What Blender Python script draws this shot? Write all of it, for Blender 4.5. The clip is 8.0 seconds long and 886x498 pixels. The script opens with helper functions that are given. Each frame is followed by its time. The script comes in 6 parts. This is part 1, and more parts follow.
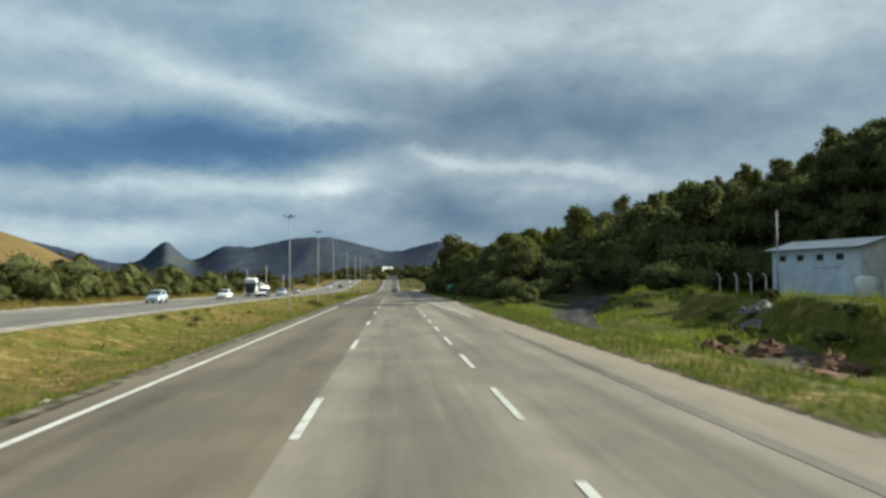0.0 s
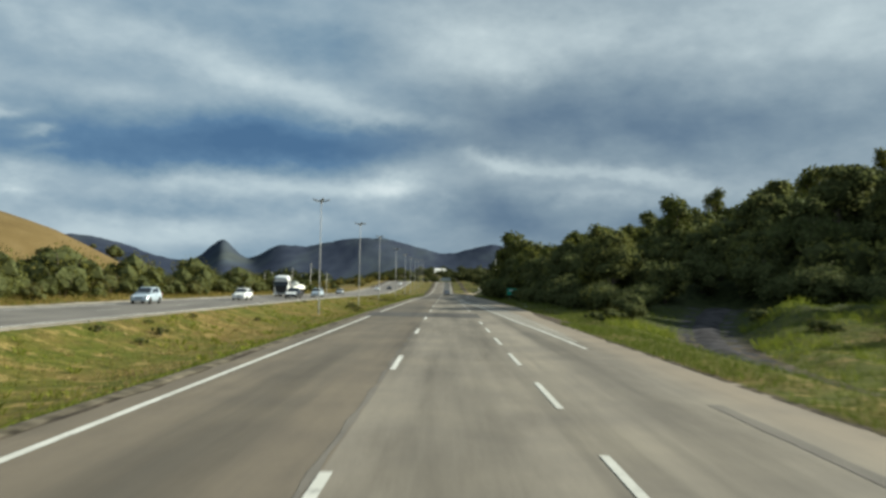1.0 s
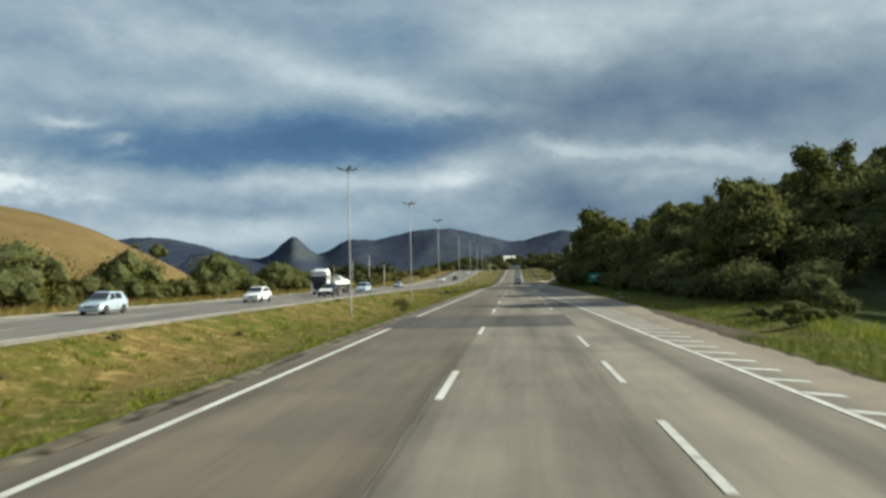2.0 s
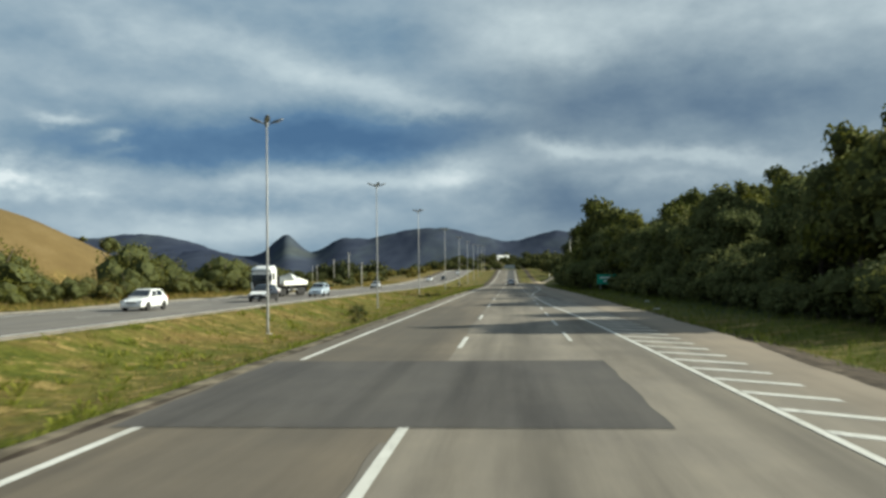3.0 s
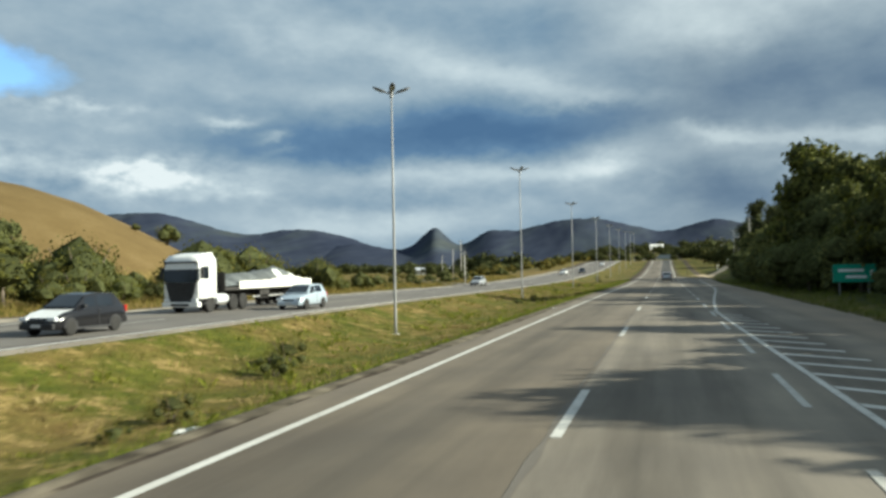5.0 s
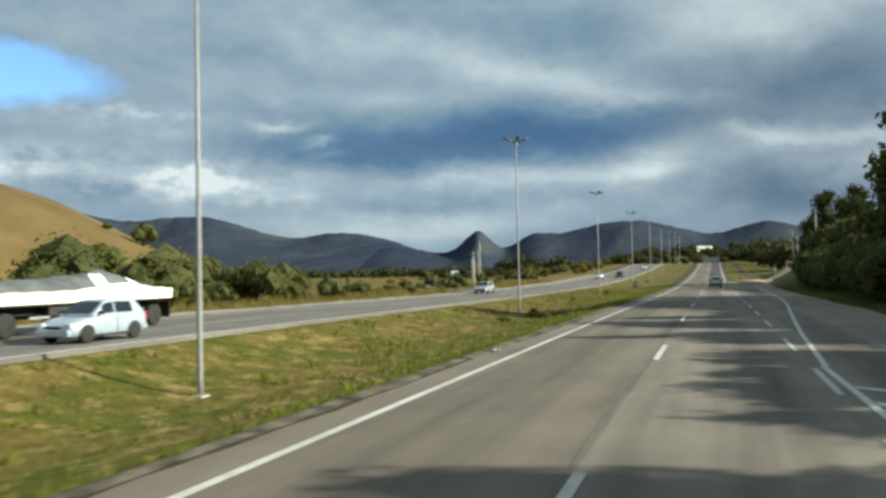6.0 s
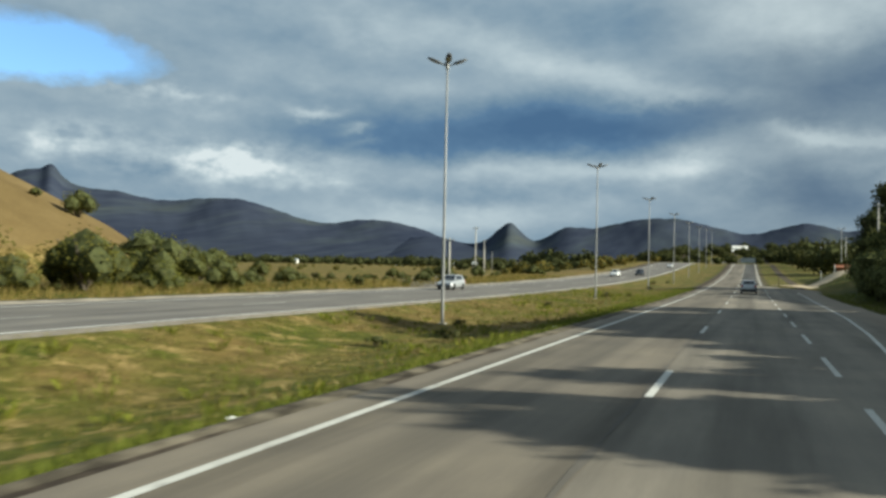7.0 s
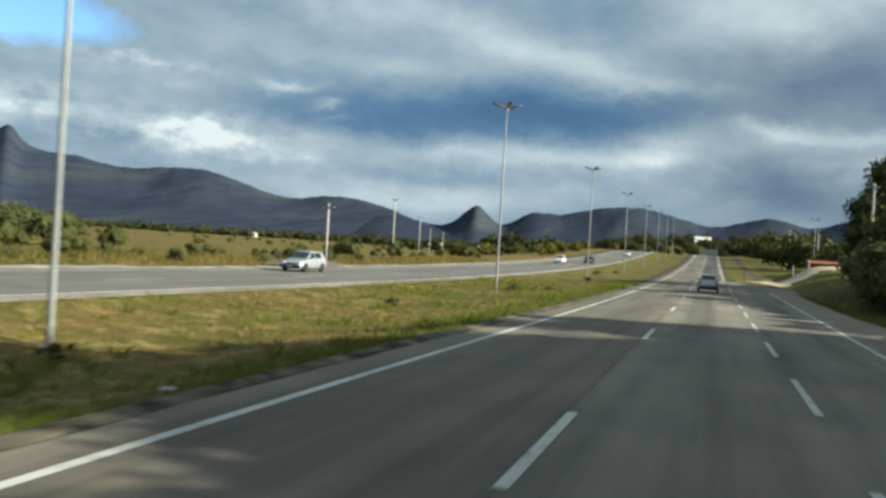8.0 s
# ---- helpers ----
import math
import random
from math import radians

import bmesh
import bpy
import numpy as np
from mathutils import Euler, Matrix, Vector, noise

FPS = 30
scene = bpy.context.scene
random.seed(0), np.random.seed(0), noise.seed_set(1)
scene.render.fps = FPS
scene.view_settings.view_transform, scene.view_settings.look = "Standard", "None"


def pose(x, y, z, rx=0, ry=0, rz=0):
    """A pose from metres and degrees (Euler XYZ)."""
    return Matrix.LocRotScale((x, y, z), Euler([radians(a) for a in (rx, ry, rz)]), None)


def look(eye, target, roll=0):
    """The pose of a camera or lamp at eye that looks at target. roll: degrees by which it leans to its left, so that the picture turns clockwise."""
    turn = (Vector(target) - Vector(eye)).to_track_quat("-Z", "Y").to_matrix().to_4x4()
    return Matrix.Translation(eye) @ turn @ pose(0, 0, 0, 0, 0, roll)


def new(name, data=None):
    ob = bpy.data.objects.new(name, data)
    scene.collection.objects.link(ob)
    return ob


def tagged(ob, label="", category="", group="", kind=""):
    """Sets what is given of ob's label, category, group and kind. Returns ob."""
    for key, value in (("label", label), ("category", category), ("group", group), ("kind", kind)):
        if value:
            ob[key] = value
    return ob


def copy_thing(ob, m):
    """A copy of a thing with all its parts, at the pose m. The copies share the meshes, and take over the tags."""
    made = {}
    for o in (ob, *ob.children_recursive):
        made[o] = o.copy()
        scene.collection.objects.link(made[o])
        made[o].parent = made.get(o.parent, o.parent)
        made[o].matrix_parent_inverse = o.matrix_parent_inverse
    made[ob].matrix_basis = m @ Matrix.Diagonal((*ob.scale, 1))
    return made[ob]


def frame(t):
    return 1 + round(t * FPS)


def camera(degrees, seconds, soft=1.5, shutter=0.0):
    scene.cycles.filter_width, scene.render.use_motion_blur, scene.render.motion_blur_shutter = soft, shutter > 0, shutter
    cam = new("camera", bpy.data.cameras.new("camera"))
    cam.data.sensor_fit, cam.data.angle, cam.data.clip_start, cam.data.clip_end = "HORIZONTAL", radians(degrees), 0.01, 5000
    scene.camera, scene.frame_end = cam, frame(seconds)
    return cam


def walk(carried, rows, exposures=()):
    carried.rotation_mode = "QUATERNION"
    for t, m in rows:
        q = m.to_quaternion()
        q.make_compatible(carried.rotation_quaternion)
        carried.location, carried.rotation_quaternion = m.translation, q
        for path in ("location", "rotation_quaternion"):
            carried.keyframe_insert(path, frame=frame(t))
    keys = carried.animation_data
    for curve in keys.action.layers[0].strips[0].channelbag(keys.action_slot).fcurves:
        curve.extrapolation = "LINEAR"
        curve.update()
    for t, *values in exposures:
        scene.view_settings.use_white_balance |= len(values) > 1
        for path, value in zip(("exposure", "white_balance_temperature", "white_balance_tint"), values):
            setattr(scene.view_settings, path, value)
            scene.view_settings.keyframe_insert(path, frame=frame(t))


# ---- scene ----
# ---- camera ----
EXPOSURE = 1.12
cam = camera(57.53, 8.0, soft=2.9, shutter=0.25)
PATH = [
    (0.0, (0.055, -0.070, 2.112), (0.662, 9.903, 2.541), -0.34),
    (0.5, (0.044, 10.856, 2.113), (0.633, 20.832, 2.490), 0.61),
    (1.0, (-0.012, 21.688, 2.117), (-0.063, 31.677, 2.579), 1.03),
    (1.5, (0.079, 32.660, 2.123), (-0.503, 42.636, 2.498), -1.50),
    (1.7, (0.054, 37.196, 2.126), (-0.693, 47.162, 2.464), -1.28),
    (2.8, (0.121, 61.271, 2.141), (-0.975, 71.205, 2.477), -1.73),
    (3.0, (0.193, 65.676, 2.143), (-0.642, 75.636, 2.467), -0.73),
    (3.5, (0.082, 76.628, 2.148), (-0.937, 86.574, 2.332), -1.21),
    (4.0, (0.124, 87.695, 2.150), (-1.311, 97.590, 2.344), -4.69),
    (4.5, (0.079, 98.853, 2.149), (-1.401, 108.735, 2.565), -3.04),
    (5.0, (0.062, 109.614, 2.144), (-2.594, 119.251, 2.402), -1.12),
    (5.2, (0.071, 114.032, 2.140), (-2.746, 123.623, 2.409), -3.22),
    (6.3, (0.097, 137.600, 2.107), (-3.265, 147.012, 2.426), -0.02),
    (6.5, (0.133, 142.305, 2.096), (-3.310, 151.689, 2.409), 0.57),
    (7.0, (0.251, 153.544, 2.066), (-3.307, 162.888, 2.255), 1.18),
    (7.5, (0.333, 164.799, 2.027), (-2.682, 174.333, 2.083), 3.32),
    (8.0, (0.378, 176.572, 1.976), (-2.793, 186.056, 1.946), 3.52),
]
walk(cam, [(t, look(eye, target, roll)) for t, eye, target, roll in PATH], exposures=[(0.0, EXPOSURE + 0.02), (0.8, EXPOSURE - 0.12), (3.0, EXPOSURE - 0.13), (4.5, EXPOSURE - 0.02), (6.5, EXPOSURE - 0.16), (7.0, EXPOSURE - 0.2), (7.5, EXPOSURE - 0.12), (8.0, EXPOSURE - 0.02)])

# ---- sky and sun ----
SUN_EL, SUN_AZ = 24.5, 78.0  # degrees above the horizon; degrees from +y towards +x


def node(tree, kind):
    return tree.nodes.new(kind)


def math_node(tree, op, a, b=None, clamp=False):
    n = node(tree, "ShaderNodeMath")
    n.operation, n.use_clamp = op, clamp
    for k, v in enumerate((a, b)):
        if v is None:
            continue
        if isinstance(v, (int, float)):
            n.inputs[k].default_value = v
        else:
            tree.links.new(v, n.inputs[k])
    return n.outputs[0]


def ramp(tree, fac, stops, interpolation="LINEAR"):
    n = node(tree, "ShaderNodeValToRGB")
    n.color_ramp.interpolation = interpolation
    while len(n.color_ramp.elements) < len(stops):
        n.color_ramp.elements.new(0.5)
    for e, (p, c) in zip(n.color_ramp.elements, stops):
        e.position, e.color = p, (*c, 1) if len(c) == 3 else c
    tree.links.new(fac, n.inputs[0])
    return n.outputs[0]


def mix(tree, fac, a, b, blend="MIX"):
    n = node(tree, "ShaderNodeMix")
    n.data_type, n.blend_type = "RGBA", blend
    for k, v in ((0, fac), (6, a), (7, b)):
        if isinstance(v, (int, float)):
            n.inputs[k].default_value = v
        elif isinstance(v, tuple):
            n.inputs[k].default_value = (*v, 1)
        else:
            tree.links.new(v, n.inputs[k])
    return n.outputs[2]


world = bpy.data.worlds.new("sky")
scene.world = world
world.use_nodes = True
wt = world.node_tree
clear = node(wt, "ShaderNodeTexSky")
clear.sky_type, clear.sun_disc = "NISHITA", False
clear.sun_elevation, clear.sun_rotation = radians(SUN_EL), radians(SUN_AZ)
clear_blue = node(wt, "ShaderNodeVectorMath")
clear_blue.operation = "SCALE"
wt.links.new(clear.outputs[0], clear_blue.inputs[0])
clear_blue.inputs["Scale"].default_value = 0.125
ray = node(wt, "ShaderNodeTexCoord").outputs["Generated"]
xyz = node(wt, "ShaderNodeSeparateXYZ")
wt.links.new(ray, xyz.inputs[0])
az = math_node(wt, "MULTIPLY", math_node(wt, "ARCTAN2", xyz.outputs[0], xyz.outputs[1]), 180 / math.pi)
el = math_node(wt, "MULTIPLY", math_node(wt, "ARCSINE", xyz.outputs[2]), 180 / math.pi)


def sky_noise(scale_az, scale_el, detail, offset, rough=0.55):
    v = node(wt, "ShaderNodeCombineXYZ")
    wt.links.new(math_node(wt, "MULTIPLY", az, scale_az), v.inputs[0])
    wt.links.new(math_node(wt, "MULTIPLY", el, scale_el), v.inputs[1])
    v.inputs[2].default_value = offset
    n = node(wt, "ShaderNodeTexNoise")
    n.inputs["Scale"].default_value, n.inputs["Detail"].default_value, n.inputs["Roughness"].default_value = 1.0, detail, rough
    wt.links.new(v.outputs[0], n.inputs["Vector"])
    return n.outputs["Fac"]


warp_a = math_node(wt, "MULTIPLY", math_node(wt, "SUBTRACT", sky_noise(0.13, 0.22, 4, 3.1, 0.5), 0.5), 7.0)
warp_e = math_node(wt, "MULTIPLY", math_node(wt, "SUBTRACT", sky_noise(0.12, 0.2, 4, 8.7, 0.5), 0.5), 2.6)
puff_a = math_node(wt, "MULTIPLY", math_node(wt, "SUBTRACT", sky_noise(0.6, 0.9, 6, 21.0, 0.66), 0.5), 1.9)
puff_e = math_node(wt, "MULTIPLY", math_node(wt, "SUBTRACT", sky_noise(0.5, 0.8, 6, 33.0, 0.66), 0.5), 1.3)
waz = math_node(wt, "ADD", az, math_node(wt, "ADD", warp_a, puff_a))
wel = math_node(wt, "ADD", el, math_node(wt, "ADD", warp_e, puff_e))


def bank(a, e, half_a, half_e, tilt=0.0):
    """A soft patch of cloud round azimuth a and elevation e, in degrees; tilt: rise over azimuth."""
    da = math_node(wt, "SUBTRACT", waz, a)
    de = math_node(wt, "SUBTRACT", math_node(wt, "SUBTRACT", wel, e), math_node(wt, "MULTIPLY", da, tilt))
    da, de = math_node(wt, "DIVIDE", da, half_a), math_node(wt, "DIVIDE", de, half_e)
    r = math_node(wt, "ADD", math_node(wt, "MULTIPLY", da, da), math_node(wt, "MULTIPLY", de, de))
    return math_node(wt, "POWER", 2.718, math_node(wt, "MULTIPLY", r, -1.0))


# brightness, azimuth, elevation, half width, half height, tilt
BLUE_BAND = [(-0.45, -20.0, 9.3, 12.5, 1.75, 0.04), (-0.34, -7.0, 9.9, 9.0, 1.5, 0.06), (-0.27, 8.0, 11.4, 9.0, 1.7, 0.02), (-0.25, 22.0, 10.8, 9.0, 2.0, 0.0),
             (0.38, -30.6, 10.5, 1.9, 0.42, -0.06), (0.34, -27.2, 9.3, 1.3, 0.36, 0.14), (0.16, -26.0, 8.5, 1.6, 0.3, 0.2)]
HIGH_BANKS = [(0.22, -21.0, 16.0, 9.0, 1.7, -0.26), (0.17, -12.0, 13.5, 7.0, 1.15, -0.22), (0.2, -3.6, 11.7, 4.2, 0.75, -0.12), (-0.13, -9.0, 17.2, 6.0, 1.5, -0.2),
              (0.24, 5.0, 17.0, 8.0, 2.2, 0.04), (0.22, 25.0, 17.0, 9.0, 2.6, 0.0), (-0.08, -29.0, 14.6, 5.0, 1.0, -0.1), (0.10, -27.0, 12.6, 8.0, 0.8, -0.05), (0.06, -38.5, 9.9, 5.0, 0.9, 0.05),
              (-0.15, 5.0, 13.4, 8.0, 1.2, 0.0)]
LOW_BANKS = [(0.22, -13.0, 6.9, 12.0, 0.85, 0.0), (0.20, -4.0, 6.5, 3.2, 0.8, -0.02), (-0.33, 4.0, 5.4, 4.2, 1.9, -0.05), (0.30, 2.6, 9.2, 3.0, 0.75, -0.2), (0.27, 12.5, 7.7, 8.5, 0.62, -0.1),
             (0.14, 11.0, 6.5, 5.0, 0.4, -0.04), (-0.20, 14.0, 4.4, 8.0, 1.4, 0.0), (0.20, -22.0, 3.4, 11.0, 1.0, 0.03), (-0.12, -19.0, 5.2, 10.0, 0.5, 0.02)]
PUFFS = [(0.08, -38.5, 6.8, 8.5, 1.5, 0.0), (0.12, -41.0, 10.0, 7.0, 1.2, 0.0), (0.12, -33.4, 6.2, 2.4, 0.8, -0.25), (0.24, -35.4, 6.9, 2.2, 0.8, 0.0), (0.24, -37.8, 7.0, 2.4, 0.9, 0.0), (0.26, -45.6, 7.6, 3.2, 1.3, 0.0), (-0.22, -41.6, 6.1, 2.0, 0.9, 0.0),
         (0.16, -29.0, 5.2, 3.0, 0.6, -0.12), (0.22, -39.5, 10.9, 3.4, 0.35, 0.04), (-0.10, -44.0, 9.4, 4.0, 0.7, 0.0)]
heaps = ramp(wt, sky_noise(0.42, 0.75, 6, 47.0, 0.6), [(0.34, (0, 0, 0)), (0.68, (1, 1, 1))])
heaps = math_node(wt, "MULTIPLY", heaps, math_node(wt, "ADD", bank(-38.0, 6.7, 9.5, 1.7), math_node(wt, "MULTIPLY", bank(-15.0, 5.5, 16.0, 1.8), 0.3)))
streaks = math_node(wt, "MULTIPLY", math_node(wt, "SUBTRACT", sky_noise(0.09, 0.2, 4, 1.3, 0.5), 0.5), 0.5)
billows = math_node(wt, "MULTIPLY", math_node(wt, "SUBTRACT", sky_noise(0.3, 0.55, 6, 14.2, 0.6), 0.5), 0.3)
value = math_node(wt, "ADD", math_node(wt, "ADD", streaks, billows), math_node(wt, "ADD", math_node(wt, "MULTIPLY", heaps, 0.3), 0.55))
tufts = ramp(wt, sky_noise(0.6, 0.95, 5, 61.0, 0.52), [(0.3, (0.15, 0.15, 0.15)), (0.66, (1, 1, 1))])
for gain, *shape in PUFFS:
    value = math_node(wt, "ADD", value, math_node(wt, "MULTIPLY", math_node(wt, "MULTIPLY", bank(*shape), tufts), gain * 1.45))
for gain, *shape in BLUE_BAND + HIGH_BANKS + LOW_BANKS:
    value = math_node(wt, "ADD", value, math_node(wt, "MULTIPLY", bank(*shape), gain))
overhead = math_node(wt, "MULTIPLY", math_node(wt, "SUBTRACT", el, 22.0), 1 / 24, True)  # sky above the view, brightened to add fill light in the shade
value = math_node(wt, "ADD", value, math_node(wt, "MULTIPLY", overhead, 0.1))
cloud = ramp(wt, value, [(0.0, (0.085, 0.178, 0.315)), (0.22, (0.13, 0.243, 0.385)), (0.42, (0.235, 0.35, 0.45)), (0.62, (0.385, 0.49, 0.56)),
                         (0.82, (0.58, 0.68, 0.72)), (1.0, (0.86, 0.93, 0.93))])
grey = ramp(wt, value, [(0.0, (0.10, 0.155, 0.225)), (0.22, (0.165, 0.23, 0.30)), (0.42, (0.26, 0.335, 0.395)), (0.62, (0.395, 0.475, 0.52)),
                        (0.82, (0.59, 0.675, 0.70)), (1.0, (0.86, 0.93, 0.93))])
cloud = mix(wt, math_node(wt, "MULTIPLY", math_node(wt, "MULTIPLY", math_node(wt, "ADD", az, 9.0), 0.09, True), 0.75), cloud, grey)
gap = math_node(wt, "ADD", bank(-46.5, 12.6, 7.6, 1.75, -0.03), math_node(wt, "MULTIPLY", bank(-60.0, 14.0, 10.0, 4.0), 0.9))
gap = ramp(wt, math_node(wt, "ADD", gap, math_node(wt, "MULTIPLY", math_node(wt, "SUBTRACT", sky_noise(0.2, 0.35, 4, 5.5), 0.5), 0.5)),
           [(0.34, (0, 0, 0)), (0.72, (1, 1, 1))])
cloud = mix(wt, 1.0, cloud, (0.955, 1.0, 1.02), "MULTIPLY")
background = wt.nodes["Background"]
scaled = node(wt, "ShaderNodeVectorMath")
scaled.operation = "SCALE"
wt.links.new(cloud, scaled.inputs[0])
scaled.inputs["Scale"].default_value = 0.455
deep = mix(wt, 1.0, clear_blue.outputs[0], (0.55, 0.80, 1.0), "MULTIPLY")
wt.links.new(mix(wt, gap, scaled.outputs[0], deep), background.inputs[0])
background.inputs[1].default_value = 1.0

sun = new("sun", bpy.data.lights.new("sun", "SUN"))
sun.data.energy, sun.data.angle, sun.data.color = 5.0, radians(0.6), (0.925, 0.93, 0.78)
sun.matrix_world = look((math.sin(radians(SUN_AZ)) * 90, math.cos(radians(SUN_AZ)) * 90, 90 * math.tan(radians(SUN_EL))), (0, 0, 0))

# ---- materials ----
def material(name, color, rough=0.8, metal=0.0, vary=0.25, scale=3.0, bump=0.0, bump_scale=20.0, second=None, spec=0.3):
    """A plain surface with stains at one scale and grain at another."""
    m = bpy.data.materials.new(name)
    m.use_nodes = True
    t = m.node_tree
    b = t.nodes["Principled BSDF"]
    pos = node(t, "ShaderNodeTexCoord").outputs["Object"]
    big, small = node(t, "ShaderNodeTexNoise"), node(t, "ShaderNodeTexNoise")
    for n, s, d in ((big, scale, 5), (small, bump_scale, 3)):
        n.inputs["Scale"].default_value, n.inputs["Detail"].default_value = s, d
        t.links.new(pos, n.inputs["Vector"])
    lo = tuple(c * (1 - vary) for c in color)
    hi = second or tuple(min(1, c * (1 + vary)) for c in color)
    c = ramp(t, big.outputs["Fac"], [(0.3, lo), (0.7, hi)])
    g = ramp(t, small.outputs["Fac"], [(0.3, (0.86, 0.86, 0.86)), (0.7, (1.1, 1.1, 1.1))])
    t.links.new(mix(t, 1.0, c, g, "MULTIPLY"), b.inputs["Base Color"])
    b.inputs["Roughness"].default_value, b.inputs["Metallic"].default_value = rough, metal
    b.inputs["Specular IOR Level"].default_value = spec
    if bump:
        k = node(t, "ShaderNodeBump")
        k.inputs["Strength"].default_value, k.inputs["Distance"].default_value = bump, 0.02
        t.links.new(small.outputs["Fac"], k.inputs["Height"])
        t.links.new(k.outputs[0], b.inputs["Normal"])
    return m


def leaf_material(name, dark, light, dry, thinness=0.3):
    m = bpy.data.materials.new(name)
    m.use_nodes = True
    t = m.node_tree
    b = t.nodes["Principled BSDF"]
    rnd = node(t, "ShaderNodeNewGeometry").outputs["Random Per Island"]
    obj = node(t, "ShaderNodeObjectInfo").outputs["Random"]
    c = ramp(t, rnd, [(0.0, dark), (0.55, light), (0.9, light), (1.0, dry)])
    c = mix(t, 1.0, c, ramp(t, obj, [(0.0, (0.75, 0.8, 0.75)), (0.5, (1, 1, 1)), (1.0, (1.3, 1.2, 0.9))]), "MULTIPLY")
    t.links.new(c, b.inputs["Base Color"])
    b.inputs["Roughness"].default_value = 0.75
    b.inputs["Specular IOR Level"].default_value = 0.07
    thin = node(t, "ShaderNodeBsdfTranslucent")
    t.links.new(c, thin.inputs["Color"])
    both = node(t, "ShaderNodeMixShader")
    both.inputs[0].default_value = thinness
    t.links.new(b.outputs[0], both.inputs[1])
    t.links.new(thin.outputs[0], both.inputs[2])
    t.links.new(both.outputs[0], t.nodes["Material Output"].inputs["Surface"])
    return m


def noise_at(t, vec, scale, detail=4, stretch=(1, 1, 1), rough=0.55):
    s = node(t, "ShaderNodeMapping")
    s.inputs["Scale"].default_value = stretch
    t.links.new(vec, s.inputs["Vector"])
    n = node(t, "ShaderNodeTexNoise")
    n.inputs["Scale"].default_value, n.inputs["Detail"].default_value, n.inputs["Roughness"].default_value = scale, detail, rough
    t.links.new(s.outputs[0], n.inputs["Vector"])
    return n.outputs["Fac"]


def asphalt_material(name, tone, streak=0.5, oil=()):
    m = bpy.data.materials.new(name)
    m.use_nodes = True
    t = m.node_tree
    b = t.nodes["Principled BSDF"]
    pos = node(t, "ShaderNodeNewGeometry").outputs["Position"]
    long = noise_at(t, pos, 1.0, 5, (0.75, 0.025, 0.1))
    blot = noise_at(t, pos, 0.35, 5)
    grain = noise_at(t, pos, 60, 2)
    across = node(t, "ShaderNodeSeparateXYZ")
    t.links.new(pos, across.inputs[0])
    c = ramp(t, long, [(0.28, tuple(v * (1 - streak) for v in tone)), (0.5, tone), (0.75, tuple(v * 1.22 for v in tone))])
    c = mix(t, 1.0, c, ramp(t, blot, [(0.3, (0.82, 0.82, 0.84)), (0.7, (1.12, 1.11, 1.08))]), "MULTIPLY")
    worn = noise_at(t, pos, 1.0, 6, (0.55, 0.07, 0.1), 0.65)
    c = mix(t, 1.0, c, ramp(t, worn, [(0.34, (0.74, 0.73, 0.72)), (0.5, (1.0, 1.0, 1.0)), (0.68, (1.2, 1.19, 1.16))]), "MULTIPLY")
    c = mix(t, 1.0, c, ramp(t, grain, [(0.3, (0.86, 0.86, 0.86)), (0.7, (1.14, 1.14, 1.14))]), "MULTIPLY")
    if oil:  # the left-hand lane is older and browner
        old = ramp(t, math_node(t, "ADD", across.outputs[0], 1.44), [(0.0, (0.72, 0.675, 0.625)), (0.05, (1.0, 1.0, 1.0))])
        old_here = ramp(t, math_node(t, "MULTIPLY", math_node(t, "SUBTRACT", across.outputs[1], 110.0), 1 / 60), [(0.1, (1, 1, 1)), (0.9, (0.5, 0.5, 0.5))])  # less so farther on
        c = mix(t, old_here, c, mix(t, 1.0, c, old, "MULTIPLY"))
        along = math_node(t, "ADD", math_node(t, "MULTIPLY", math_node(t, "ABSOLUTE", math_node(t, "SUBTRACT", across.outputs[1], 97.0)), 1 / 40), math_node(t, "MULTIPLY", math_node(t, "SUBTRACT", blot, 0.5), 0.7))
        grimy = math_node(t, "MULTIPLY", ramp(t, along, [(0.15, (1, 1, 1)), (0.75, (0, 0, 0))]), math_node(t, "MULTIPLY", math_node(t, "ADD", across.outputs[0], 1.0), -0.8, True))  # dirtier beyond the new patch
        c = mix(t, math_node(t, "MULTIPLY", grimy, 0.56), c, tuple(v * 0.42 for v in tone))
        dust = math_node(t, "MULTIPLY", math_node(t, "MULTIPLY", math_node(t, "SUBTRACT", across.outputs[0], 5.0), 1.0, True), math_node(t, "MULTIPLY", blot, 1.2))
        c = mix(t, dust, c, (0.24, 0.192, 0.142))
    film_of_oil = None
    for x0, wide in oil:  # dripped oil down the middle of the lanes
        u = math_node(t, "DIVIDE", math_node(t, "SUBTRACT", across.outputs[0], x0), wide)
        u = math_node(t, "POWER", 2.718, math_node(t, "MULTIPLY", math_node(t, "MULTIPLY", u, u), -1.0))
        film_of_oil = u if film_of_oil is None else math_node(t, "ADD", film_of_oil, u)
    if film_of_oil is not None:
        drips = ramp(t, noise_at(t, pos, 1.0, 5, (1.6, 0.06, 0.1)), [(0.3, (0.1, 0.1, 0.1)), (0.65, (1, 1, 1))])
        c = mix(t, math_node(t, "MULTIPLY", math_node(t, "MULTIPLY", film_of_oil, drips), 0.62, True), c, tuple(v * 0.45 for v in tone))
    t.links.new(c, b.inputs["Base Color"])
    b.inputs["Roughness"].default_value = 0.85
    b.inputs["Specular IOR Level"].default_value = 0.25
    k = node(t, "ShaderNodeBump")
